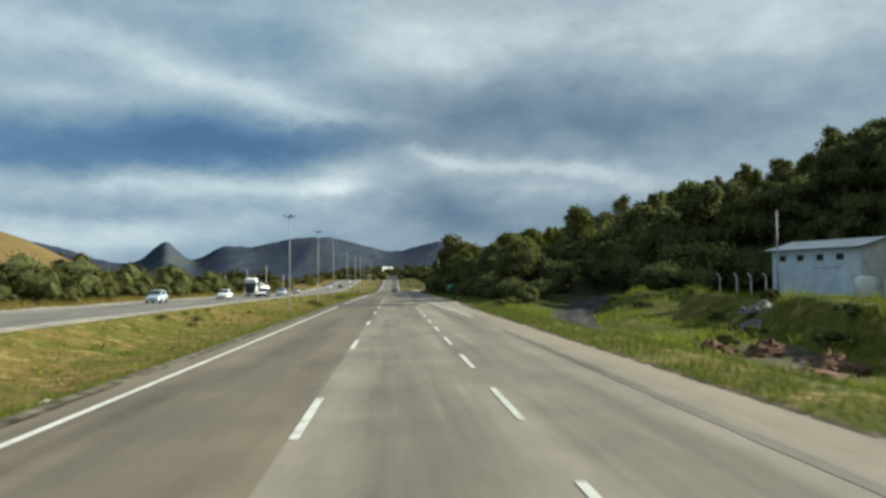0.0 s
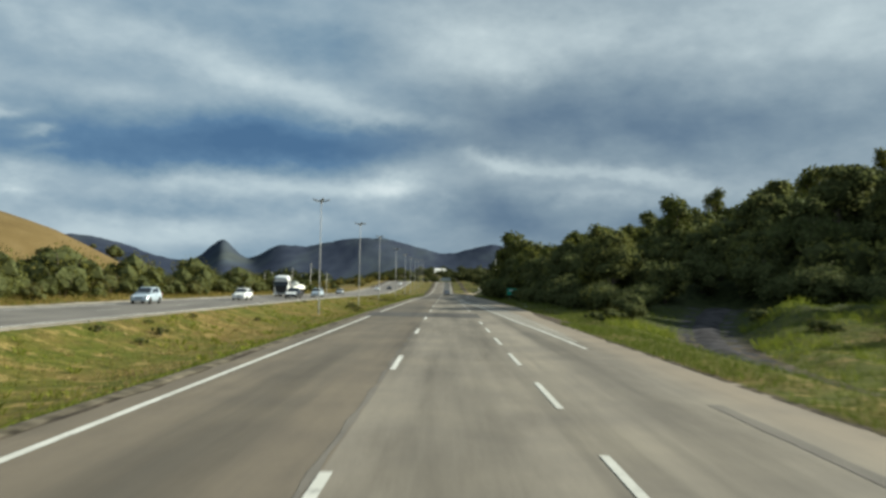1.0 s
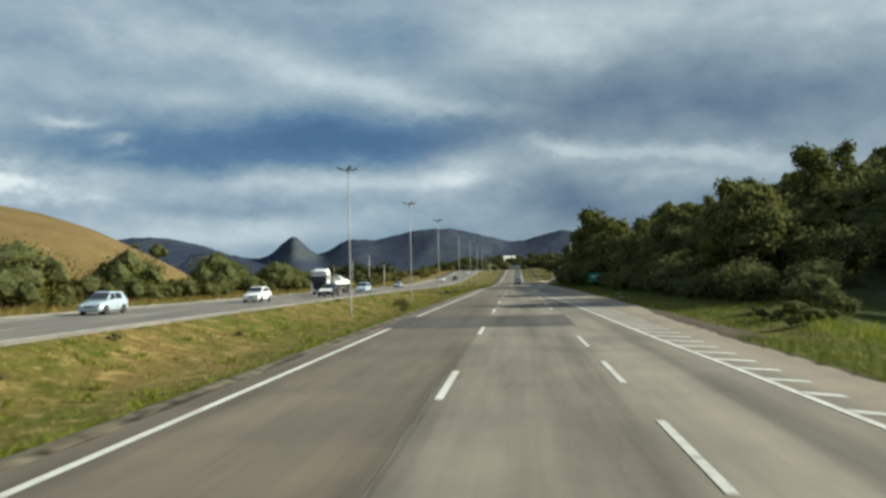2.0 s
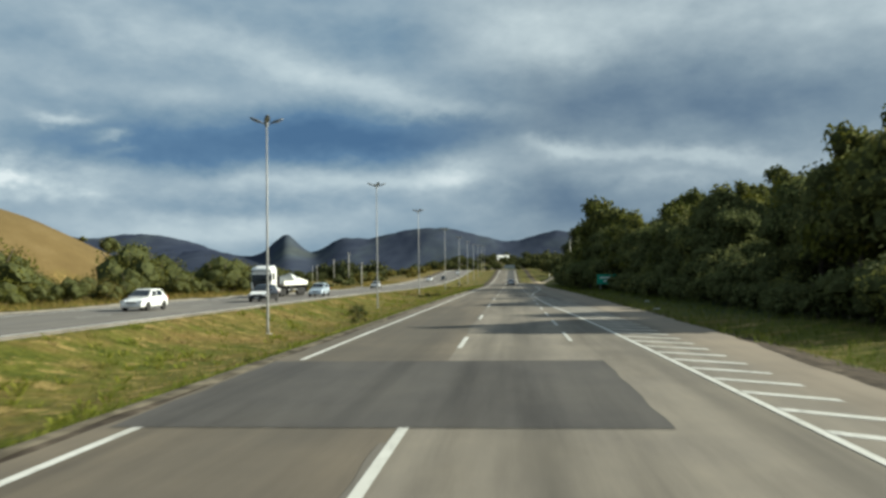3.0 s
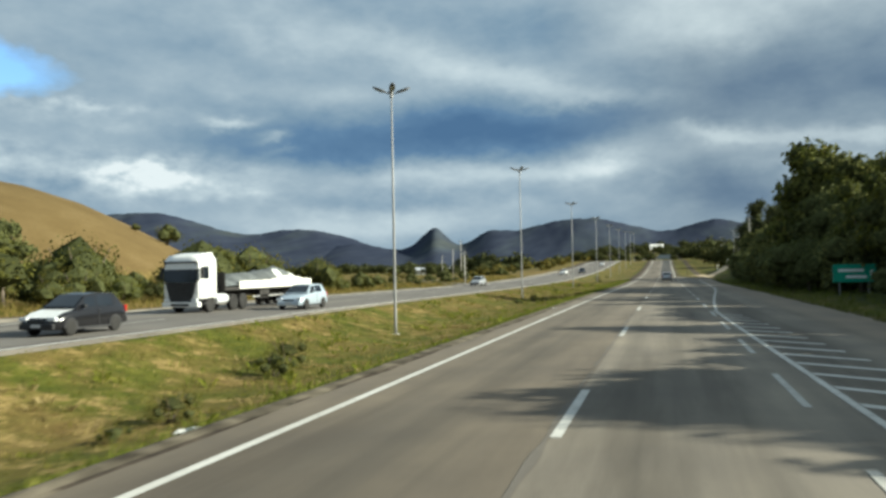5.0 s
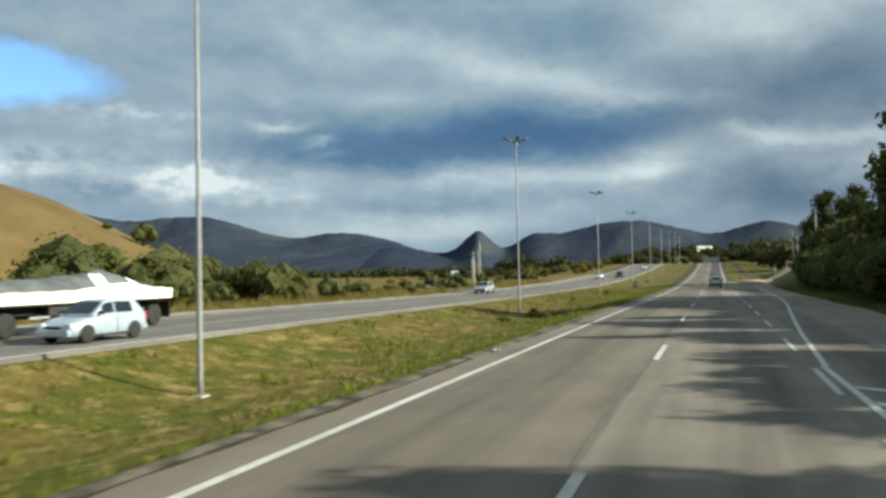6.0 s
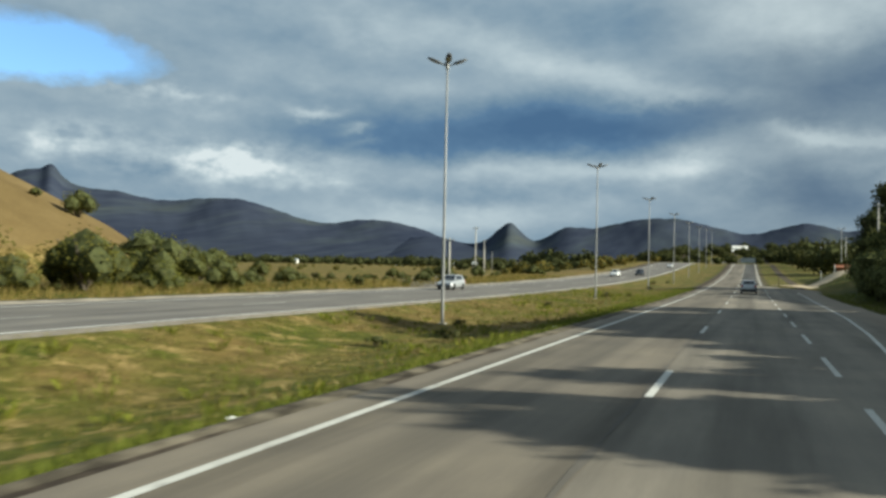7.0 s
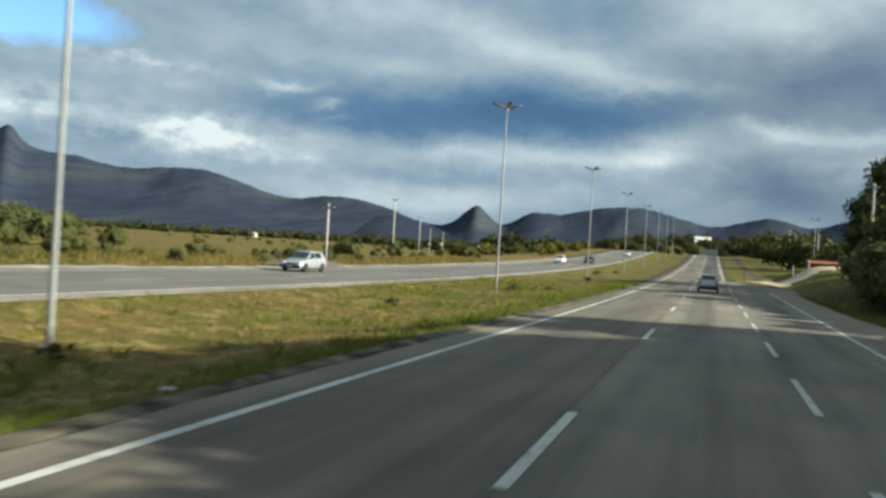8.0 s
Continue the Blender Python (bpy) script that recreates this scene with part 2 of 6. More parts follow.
    k.inputs["Strength"].default_value, k.inputs["Distance"].default_value = 0.25, 0.01
    t.links.new(grain, k.inputs["Height"])
    t.links.new(k.outputs[0], b.inputs["Normal"])
    return m


def paint_material(name, tone):
    """Road paint, worn through in places."""
    m = bpy.data.materials.new(name)
    m.use_nodes = True
    t = m.node_tree
    b = t.nodes["Principled BSDF"]
    pos = node(t, "ShaderNodeNewGeometry").outputs["Position"]
    wear = noise_at(t, pos, 4.0, 6, rough=0.7)
    dirt = noise_at(t, pos, 0.5, 3)
    c = mix(t, ramp(t, wear, [(0.30, (1, 1, 1)), (0.46, (0, 0, 0))]), tone, (0.2, 0.19, 0.175))
    c = mix(t, 1.0, c, ramp(t, dirt, [(0.3, (0.8, 0.79, 0.76)), (0.7, (1.05, 1.05, 1.05))]), "MULTIPLY")
    t.links.new(c, b.inputs["Base Color"])
    b.inputs["Roughness"].default_value = 0.7
    return m


def ground_material():
    """Grass over soil: the mesh tells how lush, dry or bare each stretch is."""
    m = bpy.data.materials.new("ground")
    m.use_nodes = True
    t = m.node_tree
    b = t.nodes["Principled BSDF"]
    pos = node(t, "ShaderNodeNewGeometry").outputs["Position"]
    cover = node(t, "ShaderNodeVertexColor")
    cover.layer_name = "cover"
    part_of = node(t, "ShaderNodeSeparateColor")
    t.links.new(cover.outputs["Color"], part_of.inputs[0])
    dry, bare, wood = part_of.outputs[0], part_of.outputs[1], part_of.outputs[2]
    patch, tuft, fine, wide = noise_at(t, pos, 0.34, 5), noise_at(t, pos, 1.6, 5), noise_at(t, pos, 9.0, 3), noise_at(t, pos, 0.035, 4)
    green = ramp(t, tuft, [(0.3, (0.042, 0.052, 0.007)), (0.55, (0.08, 0.085, 0.013)), (0.75, (0.122, 0.116, 0.022))])
    tan = ramp(t, tuft, [(0.3, (0.112, 0.074, 0.023)), (0.55, (0.152, 0.104, 0.034)), (0.75, (0.196, 0.138, 0.052))])
    cropped = ramp(t, noise_at(t, pos, 0.11, 6, rough=0.65), [(0.36, (0.118, 0.08, 0.032)), (0.54, (0.142, 0.098, 0.04)), (0.68, (0.165, 0.116, 0.052))])
    soil = ramp(t, tuft, [(0.3, (0.034, 0.026, 0.02)), (0.55, (0.076, 0.059, 0.043)), (0.75, (0.17, 0.135, 0.098))])
    where = math_node(t, "ADD", dry, math_node(t, "MULTIPLY", math_node(t, "SUBTRACT", math_node(t, "ADD", patch, math_node(t, "MULTIPLY", wide, 0.6)), 0.8), 3.4), clamp=True)
    c = mix(t, where, green, tan)
    smooth_dry = math_node(t, "MULTIPLY", math_node(t, "SUBTRACT", dry, 0.86), 8.0, True)  # the close-cropped hill has no loose hay
    c = mix(t, smooth_dry, c, cropped)
    hay = ramp(t, math_node(t, "ADD", noise_at(t, pos, 0.85, 6, rough=0.62), math_node(t, "MULTIPLY", dry, 0.05)), [(0.55, (0, 0, 0)), (0.66, (0.85, 0.85, 0.85))])
    c = mix(t, math_node(t, "MULTIPLY", hay, math_node(t, "SUBTRACT", 1.0, smooth_dry)), c, ramp(t, fine, [(0.3, (0.19, 0.132, 0.045)), (0.7, (0.31, 0.225, 0.09))]))
    gone = ramp(t, math_node(t, "ADD", bare, math_node(t, "MULTIPLY", math_node(t, "SUBTRACT", tuft, 0.5), 0.9)), [(0.35, (0, 0, 0)), (0.6, (1, 1, 1))])
    c = mix(t, gone, c, soil)
    # blends to a very dark green by the mesh's third channel
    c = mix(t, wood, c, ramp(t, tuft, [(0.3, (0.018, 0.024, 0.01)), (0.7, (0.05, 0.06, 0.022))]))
    c = mix(t, 1.0, c, ramp(t, fine, [(0.3, (0.7, 0.7, 0.7)), (0.7, (1.2, 1.2, 1.2))]), "MULTIPLY")
    t.links.new(c, b.inputs["Base Color"])
    b.inputs["Roughness"].default_value = 0.95
    b.inputs["Specular IOR Level"].default_value = 0.1
    k = node(t, "ShaderNodeBump")
    k.inputs["Distance"].default_value = 0.12
    t.links.new(math_node(t, "SUBTRACT", 0.5, math_node(t, "MULTIPLY", smooth_dry, 0.35)), k.inputs["Strength"])
    t.links.new(tuft, k.inputs["Height"])
    t.links.new(k.outputs[0], b.inputs["Normal"])
    return m


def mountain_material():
    m = bpy.data.materials.new("haze-blue mountain forest")
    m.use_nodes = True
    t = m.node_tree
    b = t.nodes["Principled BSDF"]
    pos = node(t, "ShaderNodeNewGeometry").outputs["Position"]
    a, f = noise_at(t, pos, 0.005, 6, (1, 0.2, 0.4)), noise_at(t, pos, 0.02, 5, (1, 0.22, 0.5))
    # slate blue instead of forest green: the haze of distance is in these colours
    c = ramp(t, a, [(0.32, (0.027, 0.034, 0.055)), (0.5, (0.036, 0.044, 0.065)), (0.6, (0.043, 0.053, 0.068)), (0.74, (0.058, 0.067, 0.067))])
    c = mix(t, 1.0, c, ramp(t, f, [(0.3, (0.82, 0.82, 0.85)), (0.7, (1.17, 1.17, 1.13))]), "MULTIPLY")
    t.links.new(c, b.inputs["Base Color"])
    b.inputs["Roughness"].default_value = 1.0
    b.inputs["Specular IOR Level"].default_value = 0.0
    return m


ASPHALT = asphalt_material("old asphalt", (0.186, 0.163, 0.132), 0.5, ((0.35, 0.62), (-3.3, 0.95), (3.9, 0.5)))
ASPHALT_FAR = asphalt_material("grey asphalt", (0.152, 0.139, 0.124), 0.25)
PATCH = asphalt_material("new asphalt", (0.072, 0.066, 0.06), 0.5)
PATCH_DARK = asphalt_material("dark new asphalt", (0.07, 0.067, 0.063), 0.3)
PAINT = paint_material("road paint", (0.53, 0.52, 0.48))
PAINT_WORN = paint_material("worn road paint", (0.47, 0.46, 0.42))
PAINT_FRESH = paint_material("fresh road paint", (0.78, 0.77, 0.73))
GROUND = ground_material()
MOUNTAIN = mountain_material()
BARK = material("bark", (0.13, 0.105, 0.08), 0.9, vary=0.4, scale=2.0, bump=0.6)
LEAF = leaf_material("broad leaves", (0.077, 0.09, 0.039), (0.137, 0.15, 0.058), (0.172, 0.168, 0.067), 0.3)
LEAF_LIGHT = leaf_material("light leaves", (0.05, 0.06, 0.014), (0.12, 0.13, 0.03), (0.19, 0.17, 0.05), 0.2)
LEAF_DRY = leaf_material("dry scrub leaves", (0.072, 0.068, 0.02), (0.135, 0.118, 0.036), (0.22, 0.165, 0.066))
LEAF_SCRUB = leaf_material("olive scrub leaves", (0.054, 0.06, 0.015), (0.108, 0.108, 0.027), (0.165, 0.145, 0.042), 0.3)
LEAF_FAR = leaf_material("far woods leaves", (0.032, 0.038, 0.018), (0.056, 0.064, 0.027), (0.074, 0.074, 0.033), 0.15)
# crown cores: the shade between the leaves is put into this darker green
CORE = material("shaded crown core", (0.06, 0.066, 0.028), 0.95, vary=0.4, scale=1.5, spec=0.0)
GRASS = leaf_material("grass blades", (0.07, 0.074, 0.011), (0.15, 0.142, 0.025), (0.3, 0.235, 0.08))
CONCRETE = material("concrete post", (0.42, 0.4, 0.36), 0.85, vary=0.2, scale=1.2, bump=0.2)
STEEL = material("galvanised steel", (0.30, 0.30, 0.295), 0.6, 0.3, vary=0.15, scale=2.0)
LAMP_GREY = material("lamp housing", (0.10, 0.105, 0.11), 0.5, 0.2, vary=0.2)
LAMP_GLASS = material("lamp lens", (0.35, 0.36, 0.36), 0.2, vary=0.1)
WALL_BLUE = material("pale blue paint", (0.60, 0.68, 0.74), 0.8, vary=0.15, scale=0.9, bump=0.15, bump_scale=6)
WALL_WHITE = material("whitewash", (0.68, 0.67, 0.62), 0.85, vary=0.18, scale=0.8, bump=0.15)
ROOF_METAL = material("roof sheet", (0.52, 0.54, 0.56), 0.5, 0.2, vary=0.2, scale=0.6)
ROOF_TILE = material("roof tile", (0.33, 0.13, 0.07), 0.85, vary=0.3, scale=1.5)
DARK = material("dark opening", (0.02, 0.022, 0.025), 0.4, vary=0.3)
SIGN_GREEN = material("sign green", (0.008, 0.32, 0.21), 0.5, vary=0.15, scale=1.0)
SIGN_WHITE = material("sign white", (0.82, 0.83, 0.82), 0.5, vary=0.1, scale=1.0)
SIGN_GREY = material("sign back", (0.34, 0.38, 0.38), 0.6, vary=0.15)
RUBBER = material("tyre rubber", (0.028, 0.027, 0.026), 0.9, vary=0.3)
RIM = material("wheel rim", (0.6, 0.6, 0.58), 0.45, 0.3, vary=0.15)
CHASSIS = material("chassis black", (0.035, 0.033, 0.03), 0.8, vary=0.4)
GLASS_CAR = material("tinted glass", (0.012, 0.016, 0.022), 0.08, vary=0.1, spec=0.6)
LENS = material("lamp lens clear", (0.7, 0.72, 0.74), 0.15, vary=0.1, spec=0.6)
LENS_RED = material("lamp lens red", (0.35, 0.015, 0.012), 0.2, vary=0.1, spec=0.6)
PLASTIC = material("black plastic", (0.03, 0.03, 0.032), 0.6, vary=0.2)
PLATE = material("plate grey", (0.5, 0.5, 0.5), 0.5, vary=0.05)
CAR_SILVER = material("silver blue car paint", (0.45, 0.53, 0.60), 0.28, 0.35, vary=0.06, spec=0.6)
CAR_WHITE = material("white car paint", (0.78, 0.78, 0.76), 0.25, vary=0.05, spec=0.6)
CAR_BLACK = material("black car paint", (0.012, 0.012, 0.014), 0.2, vary=0.1, spec=0.6)
CAR_GREY = material("silver car paint", (0.40, 0.42, 0.435), 0.28, 0.35, vary=0.06, spec=0.6)
TARP = material("grey tarpaulin", (0.105, 0.115, 0.115), 0.7, vary=0.35, scale=1.2, bump=0.4, bump_scale=5)
TARP_LIGHT = material("torn light tarpaulin", (0.6, 0.62, 0.6), 0.7, vary=0.2)
BOARD = material("white trailer board", (0.72, 0.70, 0.64), 0.6, vary=0.12, scale=1.5)
RED_SOIL = material("red soil", (0.115, 0.06, 0.037), 0.95, vary=0.65, scale=2.2, bump=0.6, bump_scale=6)
SAND = material("sandy soil", (0.46, 0.36, 0.24), 0.95, vary=0.25, scale=0.4, bump=0.4, bump_scale=3)
# dark grey gravel; the tree shade over the drive is painted into its tone
TRACK = material("shade-dark gravel", (0.05, 0.047, 0.05), 0.95, vary=0.6, scale=0.9, bump=0.5, bump_scale=9, spec=0.03)
LITTER = material("pale litter", (0.6, 0.6, 0.57), 0.7, vary=0.15)

# ---- building helpers ----
def mesh_of(name, verts, faces, mat, smooth=False):
    me = bpy.data.meshes.new(name)
    me.from_pydata([tuple(v) for v in verts], [], [tuple(f) for f in faces])
    me.materials.append(mat)
    if smooth:
        me.polygons.foreach_set("use_smooth", [True] * len(me.polygons))
    me.update()
    return me


def part(name, bm, mat, parent=None, label="", smooth=False):
    """Links a bmesh, or a mesh, as one object under its parent."""
    if isinstance(bm, bmesh.types.BMesh):
        bmesh.ops.recalc_face_normals(bm, faces=bm.faces)
        me = bpy.data.meshes.new(name)
        bm.to_mesh(me)
        bm.free()
        me.materials.append(mat)
        if smooth:
            me.polygons.foreach_set("use_smooth", [True] * len(me.polygons))
    else:
        me = bm
    ob = new(name, me)
    if parent is not None:
        ob.parent = parent
    if label:
        tagged(ob, label)
    return ob


def thing(name, label, category, group="", kind=""):
    return tagged(new(name), label, category, group, kind)


def box(x0, x1, y0, y1, z0, z1, bevel=0.0, bm=None):
    bm = bm or bmesh.new()
    c = bmesh.ops.create_cube(bm, size=1.0)["verts"]
    for v in c:
        v.co = ((x0 + x1) / 2 + v.co.x * (x1 - x0), (y0 + y1) / 2 + v.co.y * (y1 - y0), (z0 + z1) / 2 + v.co.z * (z1 - z0))
    if bevel:
        edges = list({e for v in c for e in v.link_edges})
        bmesh.ops.bevel(bm, geom=edges, offset=bevel, segments=2, affect="EDGES", profile=0.6)
    return bm


def tube(path, radii, sides=10, bm=None, cap=True):
    """A tapered round tube along a path of points."""
    bm = bm or bmesh.new()
    rings = []
    pts = [Vector(p) for p in path]
    for k, p in enumerate(pts):
        d = (pts[min(k + 1, len(pts) - 1)] - pts[max(k - 1, 0)]).normalized()
        a = d.cross(Vector((0, 0, 1)) if abs(d.z) < 0.9 else Vector((1, 0, 0))).normalized()
        b = d.cross(a)
        rings.append([bm.verts.new(p + (a * math.cos(2 * math.pi * i / sides) + b * math.sin(2 * math.pi * i / sides)) * radii[k]) for i in range(sides)])
    for r, s in zip(rings, rings[1:]):
        for i in range(sides):
            bm.faces.new((r[i], r[(i + 1) % sides], s[(i + 1) % sides], s[i]))
    if cap:
        bm.faces.new(rings[0][::-1])
        bm.faces.new(rings[-1])
    return bm


def loft(sections, bm=None, cap=True):
    """Joins closed rings of points, all of one length."""
    bm = bm or bmesh.new()
    rings = [[bm.verts.new(p) for p in s] for s in sections]
    n = len(rings[0])
    for r, s in zip(rings, rings[1:]):
        for i in range(n):
            bm.faces.new((r[i], r[(i + 1) % n], s[(i + 1) % n], s[i]))
    if cap:
        bm.faces.new(rings[0][::-1])
        bm.faces.new(rings[-1])
    return bm


def lathe_x(profile, sides=20, bm=None):
    """Turns (x, radius) points round the x axis."""
    bm = bm or bmesh.new()
    rings = [[bm.verts.new((x, r * math.cos(2 * math.pi * i / sides), r * math.sin(2 * math.pi * i / sides))) for i in range(sides)] for x, r in profile]
    for r, s in zip(rings, rings[1:]):
        for i in range(sides):
            bm.faces.new((r[i], r[(i + 1) % sides], s[(i + 1) % sides], s[i]))
    bm.faces.new(rings[0][::-1])
    bm.faces.new(rings[-1])
    return bm


def smooth_step(a, b, v):
    u = np.clip((np.asarray(v, float) - a) / (b - a), 0, 1)
    return u * u * (3 - 2 * u)


def wave(x, y, size, seed=0.0):
    """A cheap smooth unevenness between about -1 and 1."""
    x, y = np.asarray(x, float) / size, np.asarray(y, float) / size
    return (np.sin(1.7 * x + 0.9 * y + seed) + np.sin(-1.1 * x + 1.9 * y + 2.1 + seed * 1.7) + np.sin(2.9 * x + 2.3 * y + 4.0 + seed * 0.6) * 0.6
            + np.sin(-3.7 * x + 4.1 * y + 1.0 + seed) * 0.4) / 3.0


# ---- lie of the land ----
def road_z(y):
    """The carriageway dips slightly, then climbs to a crest."""
    y = np.asarray(y, float)
    u = (np.clip(y, -80, 205) - 90) / 100
    near = -0.141 * u ** 2 - 0.105 * u ** 3
    d = np.clip(y, 205, 430) - 205
    far = -0.0074 * d + 0.000106 * d ** 2
    top = np.clip(y - 430, 0, 60)
    return near + far + 0.0403 * top - 0.000336 * top ** 2


def right_field(x, y):
    """The rough pasture, ditch and raised yard beside the road."""
    edge = x - 0.12 * (y - 40)
    dip = -0.95 * smooth_step(9.0, 12.0, x)
    yard = 2.0 * smooth_step(20.2, 22.5, edge + 0.5 * wave(x, y, 2.2, 3))
    rough = smooth_step(9, 13, x) * (1 - 0.85 * smooth_step(22.5, 25, edge))
    return dip + yard + rough * (0.36 * wave(x, y, 2.4) + 0.42 * wave(x, y, 6.0, 2))


def wooded_slope(x, y):
    rise = 0.10 * np.clip(x - 12, 0, 8) + 0.31 * np.clip(x - 20, 0, 110) - 0.16 * np.clip(x - 85, 0, 200)
    return -0.25 * np.exp(-((x - 9) / 1.2) ** 2) + rise * (1 - 0.75 * smooth_step(235, 330, y)) * smooth_step(-60, 60, y) + 0.25 * wave(x, y, 9.0) * smooth_step(10, 20, x)


def bald_hill(x, y):
    a = 1 - ((x + 150) / 76) ** 2 - ((y - 228) / 62) ** 2
    b = 1 - ((x + 225) / 85) ** 2 - ((y - 225) / 90) ** 2
    return np.maximum(0, np.maximum(a, 0.8 * b))


def drive_path(n=60):
    """Points along the dirt drive that leaves the highway."""
    u = np.linspace(0, 1, n + 1)
    return (1 - u) ** 2 * 12.2 + 2 * u * (1 - u) * 11.0 + u * u * 25.5, (1 - u) ** 2 * 36.0 + 2 * u * (1 - u) * 66.0 + u * u * 97.0


def land(x, y):
    x, y = np.broadcast_arrays(np.asarray(x, float), np.asarray(y, float))
    zr = road_z(y)
    near_road = 1 - smooth_step(24, 70, np.abs(x + 12))
    plain = -0.9 + 0.5 * wave(x, y, 90)
    z = zr * near_road + plain * (1 - near_road)
    # the swale between the carriageways
    depth = 1.38 - 1.05 * smooth_step(125, 240, y)
    u = np.clip((-6.3 - x) / 12.2, 0, 1)
    swale = -depth * np.sin(np.pi * u) ** 0.85 + 0.05 * wave(x, y, 1.4) * np.sin(np.pi * u)
    z = z + np.where((x < -6.3) & (x > -18.6), swale, 0)
    # beyond the other carriageway
    out = np.clip(-31.2 - x, 0, 60)
    z = z + np.where(x < -31.2, 0.25 * smooth_step(0, 5, out) - 0.5 * smooth_step(8, 25, out) + 0.18 * wave(x, y, 5.0) * smooth_step(0, 4, out), 0)
    # the bald hill
    hill = bald_hill(x, y)
    z = z + 25.8 * hill * smooth_step(0, 0.12, hill) ** 0.5 + 0.5 * wave(x, y, 14) * smooth_step(0, 0.3, hill)
    # the right-hand side
    yard = smooth_step(22, 29, x) * (1 - smooth_step(52, 58, x)) * (1 - smooth_step(92, 106, y))
    f = np.maximum(smooth_step(50, 78, y), smooth_step(50, 60, x)) * (1 - yard)
    side = right_field(x, y) * (1 - f) + wooded_slope(x, y) * f
    z = z + np.where(x > 7.4, side * (1 - smooth_step(330, 460, y)), 0)
    # the hollow in which the dirt drive runs
    near = (x > 8) & (x < 32) & (y > 26) & (y < 108)
    if near.any():
        away = np.full(x.shape, 99.0)
        for a, c in zip(*drive_path(30)):
            away[near] = np.minimum(away[near], np.hypot(x[near] - a, y[near] - c))
        cut = np.exp(-(away / (3.0 + 1.2 * smooth_step(60, 80, y))) ** 4) * smooth_step(9.0, 10.5, x)
        z = z * (1 - cut) + np.interp(y, [50, 66, 80, 95], [-1.05, -1.0, -0.6, 0.45]) * cut
    # the sandy bank beside the road
    z = z + np.where(x > 7.4, 2.3 * np.exp(-((y - 300) / 24) ** 2) * smooth_step(8.0, 15, x) * (1 - smooth_step(30, 60, x)), 0)
    # low hills past the crest
    d2 = ((x - 35) / 150) ** 2 + ((y - 650) / 130) ** 2
    z = z + 9.0 * np.maximum(0, 1 - d2) ** 1.5
    paved = (x > -31.2) & (x < -18.5) | (x > -5.7) & (x < np.minimum(7.4, np.interp(y, [80, 96, 266, 285, 300], [6.6, 7.4, 7.4, 2.4, 2.1])))
    return z - np.where(paved & (y < 488), 0.09, 0.0)


def land_at(x, y):
    return float(land(x, y))


def cover_at(x, y):
    """How dry and how bare the ground is, and how far it darkens at the wood."""
    x, y = np.broadcast_arrays(np.asarray(x, float), np.asarray(y, float))
    dry = 0.18 + 0 * x
    dry = np.where((x < -7) & (x > -18.5), 0.4 + 0.3 * wave(x, y, 6), dry)
    dry = np.where((x > -8.3) & (x < -6.3), 0.0, dry)
    dry = np.where(x < -31, 0.62 + 0.25 * wave(x, y, 30, 1), dry)
    hill = bald_hill(x, y)
    dry = np.maximum(dry, smooth_step(0.02, 0.14, hill))
    dry = np.where(x > 7.4, 0.06 + 0.12 * wave(x, y, 5) + 0.3 * (x < 9.2), dry)
    bare = np.where((x > -7.5) & (x < -5.5), 0.95 - 0.55 * smooth_step(-6.5, -7.3, x), 0.0) + np.where((x < -30.8) & (x > -33.5), 0.75, 0.0) + np.where((x > 6.4) & (x < 7.0 + 0.9 * (y > 85)), 0.7, 0.0)
    bare = bare + 0.8 * smooth_step(1.0, 0.4, ((x - 15.8) / 2.6) ** 2 + ((y - 31) / 7) ** 2) + np.where((x > 7.0) & (x < 8.8) & (y > 70) & (y < 97), 0.95, 0) + np.where((x > 7.2) & (x < 9.6) & (y > 110) & (y < 262), 0.5, 0) + np.where((x > 2.2) & (x < 3.6) & (y > 288), 0.5, 0)
    px, py = drive_path(30)
    near = (x > 9) & (x < 30) & (y > 30) & (y < 102)
    away = np.full(x.shape, 99.0)
    for a, c in zip(px, py):
        away[near] = np.minimum(away[near], np.hypot(x[near] - a, y[near] - c))
    bare = np.maximum(bare, 1.0 - 0.9 * smooth_step(1.0 + 0.9 * smooth_step(55, 75, y), 2.0 + 1.2 * smooth_step(55, 75, y), away))
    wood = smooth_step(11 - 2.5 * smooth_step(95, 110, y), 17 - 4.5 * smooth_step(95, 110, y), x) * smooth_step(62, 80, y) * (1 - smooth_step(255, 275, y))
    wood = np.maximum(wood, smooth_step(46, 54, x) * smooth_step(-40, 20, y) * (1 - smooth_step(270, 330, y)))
    return np.clip(dry, 0, 1), np.clip(bare, 0, 1), np.clip(wood, 0, 1)


def spread(a, b, first, growth):
    """Lines from a outward to b, each step longer than the one before."""
    lines, step, v = [a], first, a
    way = 1 if b > a else -1
    while (b - v) * way > 0:
        step *= growth
        v += way * step
        lines.append(v)
    return lines


xs = sorted(set(spread(-36, -4700, 1.0, 1.09)) | set(np.round(np.arange(-35.4, 26, 0.6), 3)) | set(spread(26.6, 4700, 0.8, 1.09)))
ys = sorted(set(spread(-30, -900, 3.0, 1.25)) | set(np.arange(-27.5, 280, 2.0)) | set(spread(282, 4700, 2.2, 1.06)))
gx, gy = np.meshgrid(xs, ys)
gz = land(gx, gy)
nx, ny = len(xs), len(ys)
idx = np.arange(nx * ny).reshape(ny, nx)
quads = np.stack([idx[:-1, :-1], idx[:-1, 1:], idx[1:, 1:], idx[1:, :-1]], -1).reshape(-1, 4)
me = mesh_of("ground", np.stack([gx, gy, gz], -1).reshape(-1, 3), quads, GROUND, True)
